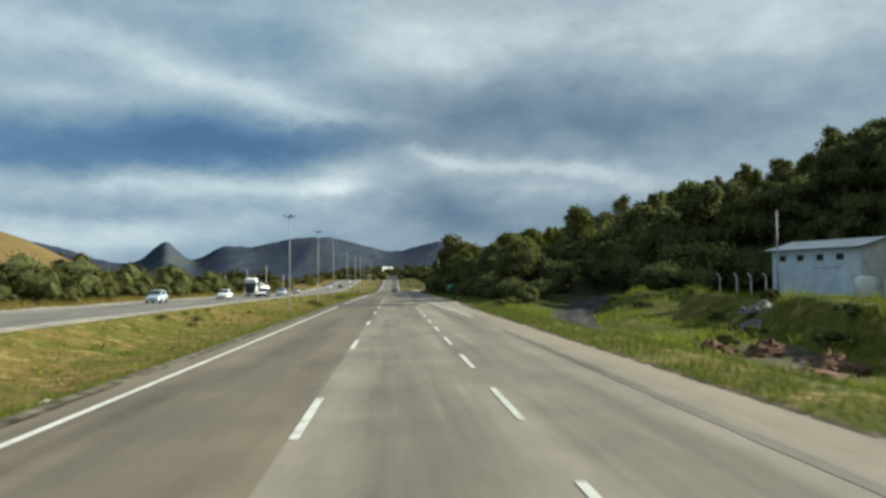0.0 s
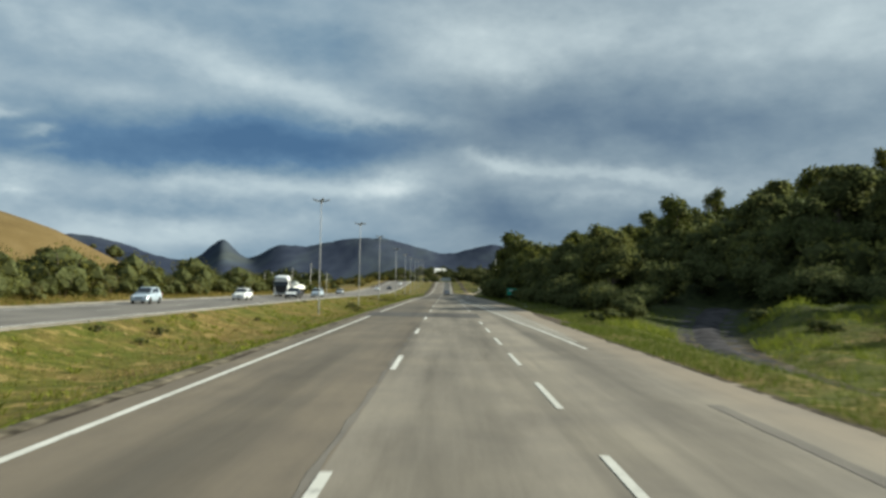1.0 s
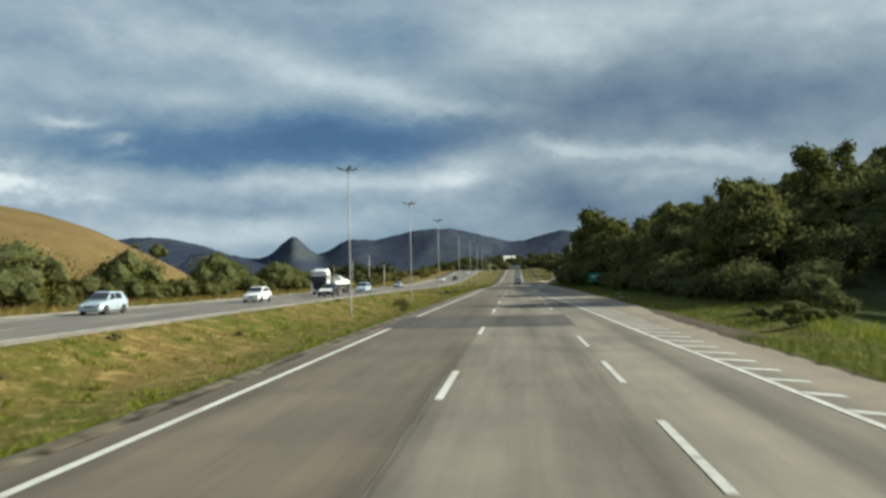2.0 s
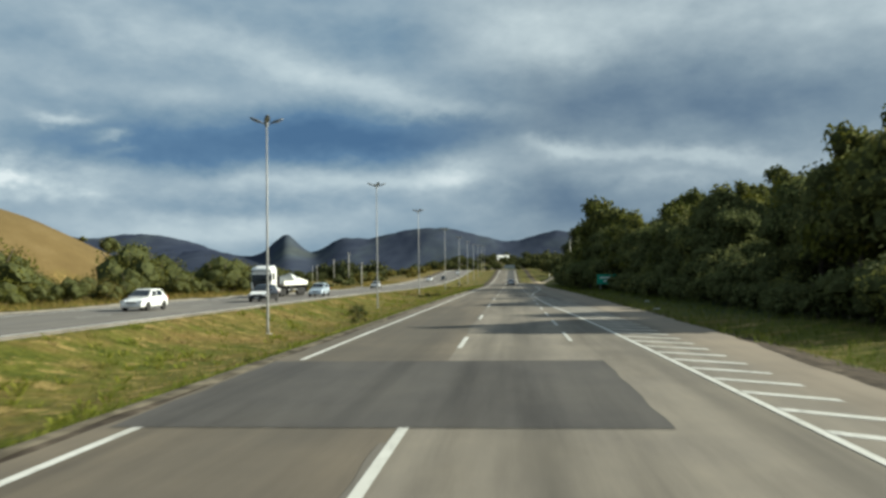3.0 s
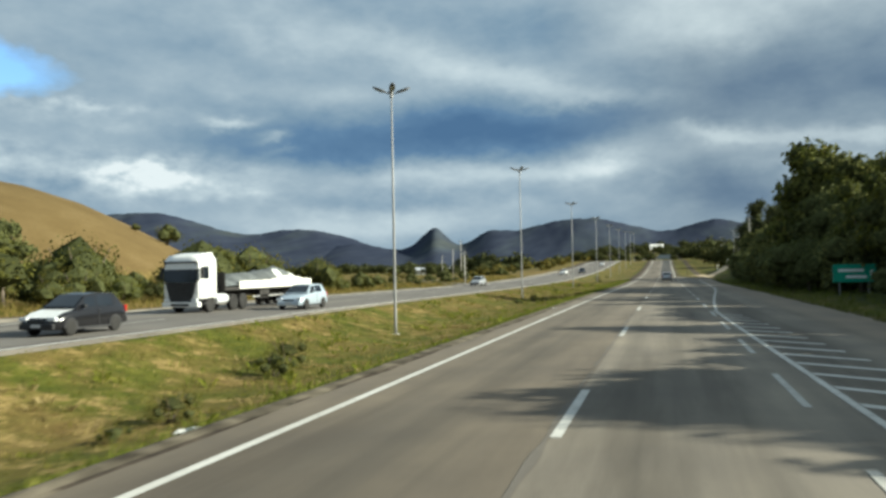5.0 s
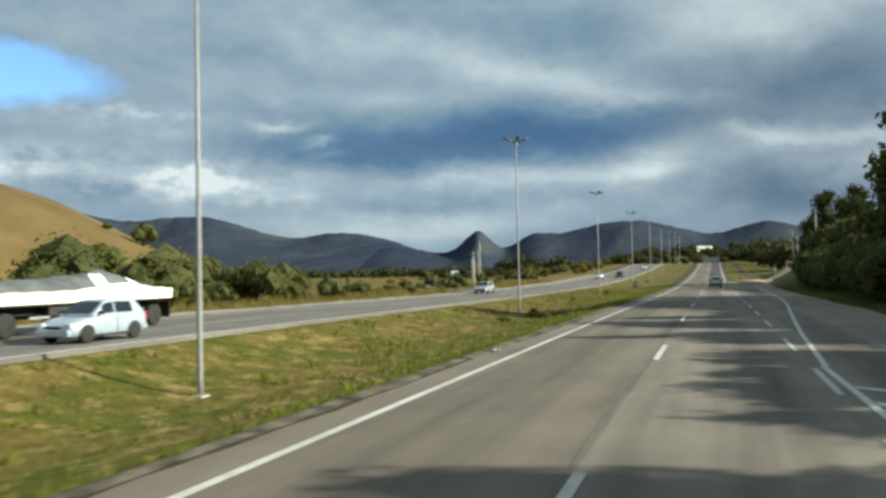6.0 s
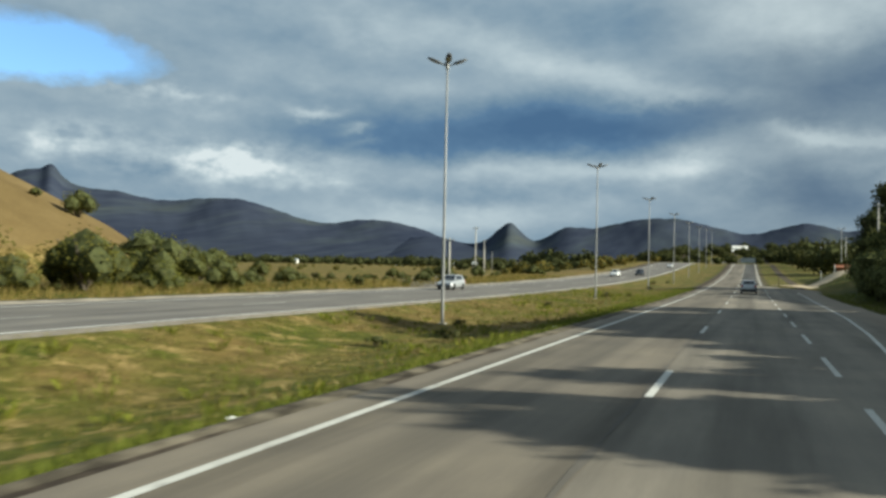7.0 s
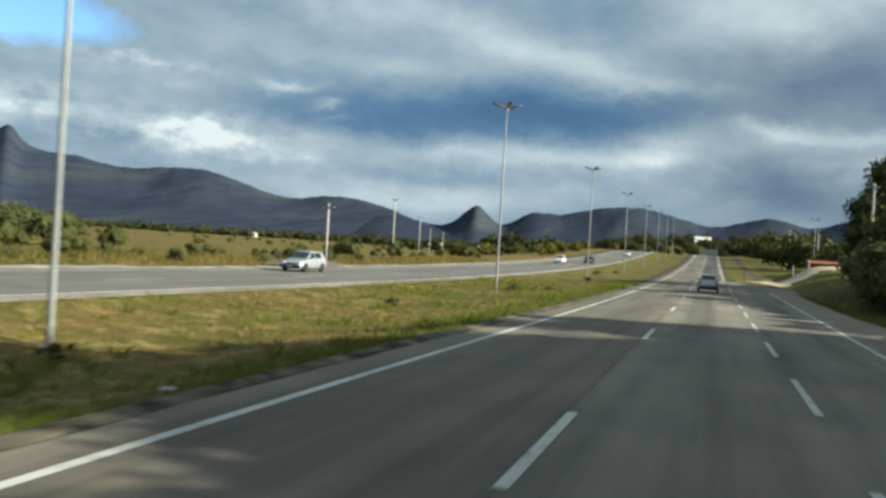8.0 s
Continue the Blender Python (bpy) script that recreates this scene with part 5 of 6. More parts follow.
# ---- the shed beside the highway ----
def shed():
    """A long low building with a metal roof; local x runs along its front, y into it."""
    ob = thing("house", "low pale blue building with high small windows, metal roof", "house")
    L, D, H = 11.4, 6.5, 4.35
    ob.matrix_basis = Matrix.Translation((41.2, 85.5, 1.12)) @ Matrix(((0.3, 0.954, 0, 0), (-0.954, 0.3, 0, 0), (0, 0, 1, 0), (0, 0, 0, 1)))
    cuts = [(1.0, 2.0), (3.4, 4.4), (6.0, 7.0), (8.5, 9.5)]
    z0, z1 = 3.08, 3.76
    xs_ = [0.0] + [e for c in cuts for e in c] + [L]
    grid = {}
    bm = bmesh.new()

    def at(i, j, y):
        key = (i, j, y)
        if key not in grid:
            grid[key] = bm.verts.new((xs_[i], y, (-0.5, z0, z1, H)[j]))
        return grid[key]

    solid = {(i, j) for i in range(len(xs_) - 1) for j in range(3) if not (i % 2 and j == 1)}
    for i, j in solid:
        for y in (0.0, 0.2):
            bm.faces.new((at(i, j, y), at(i + 1, j, y), at(i + 1, j + 1, y), at(i, j + 1, y)))
        for di, dj, p, q in ((-1, 0, (i, j), (i, j + 1)), (1, 0, (i + 1, j), (i + 1, j + 1)), (0, -1, (i, j), (i + 1, j)), (0, 1, (i, j + 1), (i + 1, j + 1))):
            if (i + di, j + dj) not in solid:
                bm.faces.new((at(*p, 0.0), at(*q, 0.0), at(*q, 0.2), at(*p, 0.2)))
    part("front_wall", bm, WALL_BLUE, ob)
    part("back_wall", box(0, L, D - 0.2, D, -0.5, H + 0.5), WALL_BLUE, ob)
    for x0, x1 in ((0.0, 0.2), (L - 0.2, L)):
        ring = [[(x, 0.2, -0.5), (x, D - 0.2, -0.5), (x, D - 0.2, H + 0.5), (x, D * 0.5, H + 0.95), (x, 0.2, H)] for x in (x0, x1)]
        part("gable_wall", loft(ring), WALL_WHITE if x0 else WALL_BLUE, ob)
    for a, b in cuts:
        w = part("window", box(a + 0.02, b - 0.02, 0.10, 0.13, z0 + 0.02, z1 - 0.02), DARK, ob)
        part("frame", box(a, b, 0.05, 0.09, z0, z0 + 0.05), WALL_WHITE, w)
        part("sill", box(a - 0.05, b + 0.05, -0.06, 0.0, z0 - 0.08, z0, 0.01), WALL_WHITE, w)
    for y0, y1, h0, h1 in ((-0.7, D * 0.5, H + 0.0, H + 1.0), (D * 0.5, D + 0.5, H + 1.0, H + 0.45)):
        n = 42
        v, f = [], []
        for k in range(n + 1):
            x = -0.5 + (L + 1.0) * k / n
            z = 0.03 * (k % 2)
            v += [(x, y0, h0 + z), (x, y1, h1 + z), (x, y0, h0 + z - 0.05), (x, y1, h1 + z - 0.05)]
        for k in range(n):
            i = 4 * k
            f += [(i, i + 4, i + 5, i + 1), (i + 2, i + 3, i + 7, i + 6), (i, i + 2, i + 6, i + 4), (i + 1, i + 5, i + 7, i + 3)]
        f += [(0, 1, 3, 2), (4 * n, 4 * n + 2, 4 * n + 3, 4 * n + 1)]
        part("roof_sheet", mesh_of("roof_sheet", v, f, ROOF_METAL), ROOF_METAL, ob, "corrugated pale metal roof")
    door = part("door", box(6.0, 8.4, -0.035, 0.0, -0.3, 2.3, 0.01), WALL_BLUE, ob, "blue-grey sliding door")
    part("rail", box(5.6, 9.2, -0.06, -0.005, 2.32, 2.4), STEEL, door)
    return ob


shed()


def fence_post():
    ob = thing("fence_post", "white concrete fence post with a bent top", "fence post", "fence posts before the building")
    part("shaft", tube([(0, 0, -0.3), (0, 0, 1.9), (-0.12, 0, 2.2), (-0.35, 0, 2.4)], [0.09, 0.08, 0.075, 0.06], 6), WALL_WHITE, ob)
    return ob


fp = fence_post()
for k, (x, y) in enumerate(((36.6, 88.6), (37.4, 86.0), (38.6, 81.6), (39.6, 77.6), (40.6, 74.2), (41.6, 70.8), (42.6, 67.5), (36.0, 91.0), (38.0, 83.8), (39.1, 79.6), (40.1, 75.9))):
    put(fp, x, y, 1.0, -17, first=(k == 0))

lone_pole = thing("utility_pole", "slim pale concrete pole before the blue building", "utility pole")
part("shaft", tube([(0, 0, -0.3), (0, 0, 8.4)], [0.11, 0.07], 10), CONCRETE, lone_pole, smooth=True)
part("cap", tube([(0, 0, 8.4), (0, 0, 8.46)], [0.08, 0.05], 10), STEEL, lone_pole)
put(lone_pole, 37.55, 76.8, first=True)


def water_tank():
    ob = thing("water_tank", "pale upright water tank beside the building", "water tank")
    part("tank", tube([(0, 0, 0), (0, 0, 0.06), (0, 0, 1.75), (0, 0, 1.9)], [0.8, 0.85, 0.95, 0.5], 18), WALL_WHITE, ob, smooth=True)
    part("lid", tube([(0, 0, 1.9), (0, 0, 1.98)], [0.5, 0.46], 14), WALL_WHITE, ob)
    return ob


put(water_tank(), 43.2, 71.5, first=True)


# ---- heaps of soil and stones in the pasture ----
def heap(label, rx, ry, h, seed, mat):
    rng = np.random.default_rng(seed)
    ob = thing("soil_heap", label, "soil heap", "soil heaps in the pasture")
    n, rings = 28, 9
    v, f = [(0, 0, h)], []
    for r in range(1, rings + 1):
        for k in range(n):
            a, u = 2 * math.pi * k / n, r / rings
            q = 1 + 0.18 * math.sin(3 * a + seed) + 0.08 * rng.normal()
            v.append((math.cos(a) * rx * u * q, math.sin(a) * ry * u * q, h * (math.cos(math.pi * u) * 0.5 + 0.5) * (1 + 0.2 * rng.normal()) - 0.25 * u))
    for k in range(n):
        f.append((0, 1 + k, 1 + (k + 1) % n))
        for r in range(rings - 1):
            a, b = 1 + r * n, 1 + (r + 1) * n
            f.append((a + k, b + k, b + (k + 1) % n, a + (k + 1) % n))
    part("mound", mesh_of("mound", v, f, mat, True), mat, ob)
    for k in range(14):
        a, u = rng.random() * 6.28, rng.random() ** 0.5
        s = 0.08 + 0.14 * rng.random()
        bm = bmesh.new()
        bmesh.ops.create_icosphere(bm, subdivisions=1, radius=s)
        for p in bm.verts:
            p.co = p.co * (1 + 0.25 * rng.normal()) + Vector((math.cos(a) * rx * u, math.sin(a) * ry * u, max(0.0, h * (math.cos(math.pi * u) * 0.5 + 0.5) - 0.1)))
        part("clod", bm, mat, ob)
    return ob


RUBBLE = material("grey rubble", (0.17, 0.165, 0.16), 0.9, vary=0.4, scale=1.5, bump=0.4)
for x, y, rx, ry, h, s, m, t in ((14.5, 36.2, 1.4, 1.3, 0.5, 1, RED_SOIL, "heap of reddish soil and clods in the grass"), (16.3, 34.4, 1.7, 1.2, 0.55, 2, RED_SOIL, "heap of reddish soil and clods in the grass"),
                                (17.2, 31.0, 1.5, 1.5, 0.5, 3, RED_SOIL, "heap of reddish soil and clods in the grass"), (15.2, 28.6, 2.2, 2.4, 0.25, 4, RED_SOIL, "low spread of bare reddish soil"),
                                (21.5, 47.0, 1.6, 1.2, 0.6, 5, RUBBLE, "grey heap of rubble on the bank"), (23.5, 50.0, 1.5, 1.2, 0.45, 6, RUBBLE, "grey heap of rubble on the bank")):
    put(heap(t, rx, ry, h, s, m), x, y, first=True)

FAR_HOUSES = "small white houses on the far rise"


def small_house(w, d, h, roof):
    ob = thing("house", "small distant white house among trees", "house", FAR_HOUSES)
    part("wall", box(-w / 2, w / 2, -d / 2, d / 2, -1, h), WALL_WHITE, ob)
    ring = [[(x, -d / 2 - 0.4, h), (x, d / 2 + 0.4, h), (x, 0, h + d * 0.28)] for x in (-w / 2 - 0.4, w / 2 + 0.4)]
    part("roof", loft(ring), roof, ob)
    for x in (-w * 0.25, w * 0.25):
        part("window", box(x - 0.5, x + 0.5, -d / 2 - 0.03, -d / 2 - 0.004, h * 0.4, h * 0.75), DARK, ob)
    part("door", box(-0.45, 0.45, -d / 2 - 0.03, -d / 2 - 0.004, 0, h * 0.72), BARK, ob)
    return ob


for x, y, w, d, h, r in ((19, 560, 6.5, 5, 3.4, ROOF_METAL), (40, 548, 8, 5, 3.6, ROOF_METAL), (60, 575, 9, 7, 4, ROOF_TILE), (-210, 1180, 12, 9, 4, ROOF_TILE), (-300, 1250, 14, 9, 5, ROOF_METAL), (-420, 1300, 12, 9, 4.5, ROOF_METAL),
                         (-520, 1330, 16, 9, 5, ROOF_TILE), (-690, 1290, 12, 9, 5, ROOF_METAL), (-840, 1280, 14, 9, 5, ROOF_METAL), (-180, 700, 9, 7, 3.4, ROOF_METAL)):
    put(small_house(w, d, h, r), x, y, turn=15, first=True)


def kiosk():
    ob = thing("kiosk", "small roadside kiosk with a dark red front beside the sandy clearing", "kiosk")
    part("wall", box(-2.2, 2.2, -1.4, 1.4, -0.3, 2.4, 0.03), BARK, ob)
    part("awning", loft([[(x, -1.42, 2.35), (x, -2.7, 1.95), (x, -2.7, 2.03), (x, -1.42, 2.45)] for x in (-2.3, 2.3)]), ROOF_TILE, ob, "dark red awning")
    part("shutter", box(-1.9, 1.9, -1.45, -1.405, 0.2, 1.9), ROOF_TILE, ob, "dark red shutter")
    part("roof", box(-2.4, 2.4, -1.6, 1.6, 2.46, 2.58, 0.02), ROOF_TILE, ob)
    return ob


put(kiosk(), 17.6, 325, first=True)


def marker_post(label, height, mat):
    ob = thing("marker_post", label, "marker post", "posts round the sandy clearing")
    part("shaft", tube([(0, 0, -0.2), (0, 0, height)], [0.07, 0.06], 8), mat, ob)
    part("cap", tube([(0, 0, height), (0, 0, height + 0.05)], [0.075, 0.04], 8), mat, ob)
    return ob


for x, y, h, mat, label in ((4.4, 288.0, 1.5, BARK, "dark wooden post at the corner of the clearing"), (11.2, 300.0, 1.3, WALL_WHITE, "white marker post on the sandy clearing"), (13.6, 304.0, 1.2, WALL_WHITE, "white marker post on the sandy clearing")):
    put(marker_post(label, h, mat), x, y, first=True)

# ---- vehicles ----
def wheel(parent, x, y, r, width, side):
    """side: +1 for the right-hand side of the mesh, -1 for the left."""
    h = width / 2
    t = lathe_x([(-h, r * 0.62), (-h, r * 0.9), (-h * 0.8, r), (h * 0.8, r), (h, r * 0.9), (h, r * 0.62)], 22)
    bmesh.ops.translate(t, verts=t.verts, vec=(x, y, r))
    ob = part("wheel", t, RUBBER, parent, smooth=True)
    d = lathe_x([(h * 0.55, r * 0.2), (h * 0.6, r * 0.6), (h * 0.95, r * 0.66), (h * 0.98, r * 0.6), (h * 0.7, r * 0.5), (h * 0.72, r * 0.15), (h * 0.95, r * 0.12)], 18)
    for v in d.verts:
        v.co = (x + v.co.x * side, y + v.co.y, r + v.co.z)
    part("rim", d, RIM, ob)
    return ob


def car(label, paint, L, W, H, tail, group="cars on the highway", hood=None, bars=False):
    """A passenger car that faces -y, its front bumper at y = 0. tail: how far the roof reaches back, 0 to 1."""
    ob = thing("car", label, "car", group)
    w, belt = W / 2, H * 0.64
    st = [(0.00, 0.74, 0.34, 0.56), (0.03, 0.92, 0.24, 0.64), (0.12, 0.985, 0.21, belt - 0.16), (0.25, 1.0, 0.2, belt - 0.06), (0.34, 1.0, 0.2, belt), (0.62, 1.0, 0.2, belt + 0.03),
          (0.88, 0.985, 0.21, belt + 0.05), (0.97, 0.94, 0.26, belt + 0.02 if tail > 0.9 else belt), (1.0, 0.84, 0.36, belt - 0.12)]
    rings = []
    for u, k, z0, z1 in st:
        a = w * k
        half = [(a * 0.86, z0), (a * 0.97, z0 + 0.1), (a, (z0 + z1) / 2), (a * 0.97, z1 - 0.07), (a * 0.88, z1), (a * 0.4, z1 + 0.015)]
        rings.append([(x, u * L, z) for x, z in half] + [(-x, u * L, z) for x, z in reversed(half)])
    part("body", loft(rings), paint, ob, smooth=True)
    if hood:
        pan = [[(s * w * k * 0.84, u * L, z + 0.022) for s in (-1, -0.4, 0.4, 1)] for u, k, z in ((0.04, 0.9, 0.655), (0.12, 0.985, belt - 0.155), (0.25, 1.0, belt - 0.055), (0.325, 1.0, belt - 0.012))]
        v = [p for r in pan for p in r]
        part("hood", mesh_of("hood", v, [(4 * r + c, 4 * r + c + 1, 4 * r + c + 5, 4 * r + c + 4) for r in range(3) for c in range(3)], hood, True), hood, ob, "white hood")
    # the cabin: y, roof half width, roof height
    y0, y4 = 0.27 * L, (0.72 + 0.25 * tail) * L
    cab = [(y0, w * 0.84, belt + 0.0), (0.46 * L, w * 0.70, H - 0.05), (0.58 * L, w * 0.71, H), ((0.56 + 0.3 * tail) * L, w * 0.69, H - 0.035), (y4, w * 0.80, belt + 0.06)]
    low = belt - 0.01

    def side_at(y, v, out=0.0):
        ys_ = [c[0] for c in cab]
        x1, z1 = float(np.interp(y, ys_, [c[1] for c in cab])), float(np.interp(y, ys_, [c[2] for c in cab]))
        x0 = w * 0.9
        return x0 + (x1 - x0) * v + out, z1 * v + low * (1 - v)

    rings = []
    for y, a, z in cab:
        rings.append([(w * 0.9, y, low), (a, y, z), (a * 0.5, y, z + 0.02), (-a * 0.5, y, z + 0.02), (-a, y, z), (-w * 0.9, y, low)])
    part("cabin", loft(rings), paint, ob, smooth=False)
    roof_y = cab[3][0]
    for s in (-1, 1):
        for a, b in ((0.40 * L, 0.555 * L), (0.575 * L, min(roof_y + 0.10 * L, 0.80 * L))):
            n, v, f = 6, [], []
            for k in range(n + 1):
                y = a + (b - a) * k / n
                for q in (0.12, 0.86):
                    x, z = side_at(y, q, 0.008)
                    v.append((s * x, y, z))
            f = [(2 * k, 2 * k + 1, 2 * k + 3, 2 * k + 2) for k in range(n)]
            part("side_window", mesh_of("side_window", v, f, GLASS_CAR), GLASS_CAR, ob)
        mirror = box(0, 0.16, -0.06, 0.06, -0.06, 0.07, 0.02)
        bmesh.ops.translate(mirror, verts=mirror.verts, vec=((w * 0.92 if s > 0 else -w * 0.92 - 0.16), 0.36 * L, belt + 0.08))
        part("mirror", mirror, PLASTIC, ob)
        part("door_seam", box(s * w * 1.002 - 0.003, s * w * 1.002 + 0.003, 0.562 * L, 0.568 * L, 0.3, belt - 0.04), PLASTIC, ob)
        part("sill", box(s * w * 0.985 - 0.02, s * w * 0.985 + 0.02, 0.24 * L, 0.76 * L, 0.2, 0.29, 0.008), PLASTIC, ob)
        lamp_f = box(s * w * 0.72 - 0.17, s * w * 0.72 + 0.17, 0.006 * L, 0.05 * L, 0.56, 0.70, 0.03)
        part("headlight", lamp_f, LENS, ob)
        part("tail_light", box(s * w * 0.80 - 0.10, s * w * 0.80 + 0.10, 0.965 * L, 1.0 * L, belt - 0.24, belt + 0.02, 0.02), LENS_RED, ob)
        for y in (0.19 * L, 0.80 * L):
            arch = bmesh.new()
            c = [arch.verts.new((s * (w + 0.004), y + math.cos(t) * 0.36, max(0.2, 0.29 + math.sin(t) * 0.36))) for t in [math.pi * k / 12 for k in range(13)]]
            d = [arch.verts.new((s * (w - 0.05), p.co.y, p.co.z)) for p in c]
            arch.faces.new(c)
            for i in range(12):
                arch.faces.new((c[i], c[i + 1], d[i + 1], d[i]))
            part("wheel_arch", arch, PLASTIC, ob)
            wheel(ob, s * (w - 0.075), y, 0.295, 0.19, s)

    def pane(name, u0, u1, k0, k1, back):
        v = []
        for u in (u0, u1):
            k = k0 if u == u0 else k1
            (ya, xa, za), (yb, xb, zb) = (cab[0], cab[1]) if not back else (cab[4], cab[3])
            y, x, z = ya + (yb - ya) * u, xa + (xb - xa) * u, za + (zb - za) * u
            n = Vector((0, -(zb - za), abs(yb - ya))).normalized() if not back else Vector((0, (zb - za), abs(yb - ya))).normalized()
            for s in (-1, -0.33, 0.33, 1):
                v.append((s * x * k, y + n.y * 0.03, z + n.z * 0.03 + 0.012 * (1 - s * s)))
        return part(name, mesh_of(name, v, [(0, 1, 5, 4), (1, 2, 6, 5), (2, 3, 7, 6)], GLASS_CAR), GLASS_CAR, ob)

    pane("windscreen", 0.10, 0.92, 0.93, 0.92, False)
    pane("rear_window", 0.14, 0.88, 0.86, 0.86, True)
    part("grille", box(-w * 0.42, w * 0.42, -0.012, 0.05, 0.52, 0.62, 0.01), PLASTIC, ob)
    part("bumper", box(-w * 0.86, w * 0.86, -0.035, 0.1, 0.27, 0.47, 0.03), PLASTIC if hood or bars else paint, ob)
    part("rear_bumper", box(-w * 0.88, w * 0.88, L - 0.1, L + 0.035, 0.3, 0.52, 0.03), PLASTIC if bars else paint, ob)
    part("number_plate", box(-0.2, 0.2, -0.044, -0.036, 0.34, 0.45), PLATE, ob)
    part("number_plate", box(-0.2, 0.2, L + 0.037, L + 0.045, 0.56, 0.67) if tail > 0.9 else box(-0.2, 0.2, L + 0.036, L + 0.044, 0.36, 0.47), PLATE, ob)
    return ob


def park(ob, x, y, facing=0.0, lane_lift=0.06):
    ob.matrix_basis = pose(x, y, float(road_z(y)) + lane_lift, 0, 0, facing)
    return ob


park(car("silver-blue hatchback on the far carriageway", CAR_SILVER, 3.85, 1.66, 1.5, 1.0), -27.4, 93.5)
park(car("white hatchback on the far carriageway", CAR_WHITE, 3.95, 1.66, 1.42, 0.85), -24.3, 116.0)
park(car("black car with a white hood on the far carriageway", CAR_BLACK, 4.0, 1.7, 1.5, 0.95, hood=CAR_WHITE), -21.6, 133.5)
park(car("pale silver-blue hatchback on the far carriageway", CAR_SILVER, 3.9, 1.66, 1.46, 1.0), -21.2, 152.6)
park(car("silver estate car with dark bumpers on the far carriageway", CAR_GREY, 4.1, 1.68, 1.45, 1.0, bars=True), -27.2, 226.0)
park(car("silver hatchback driving ahead in the middle lane", CAR_GREY, 3.85, 1.66, 1.46, 1.0, bars=True), 0.15, 250.0, 180, 0.0)
park(car("small distant white car on the far carriageway", CAR_WHITE, 3.9, 1.66, 1.45, 1.0), -25.4, 318.0)
park(car("small distant dark car on the far carriageway", CAR_BLACK, 3.9, 1.66, 1.45, 0.9), -22.0, 330.0)
park(car("small distant white car on the far carriageway", CAR_WHITE, 3.9, 1.66, 1.45, 1.0), -22.0, 402.0)


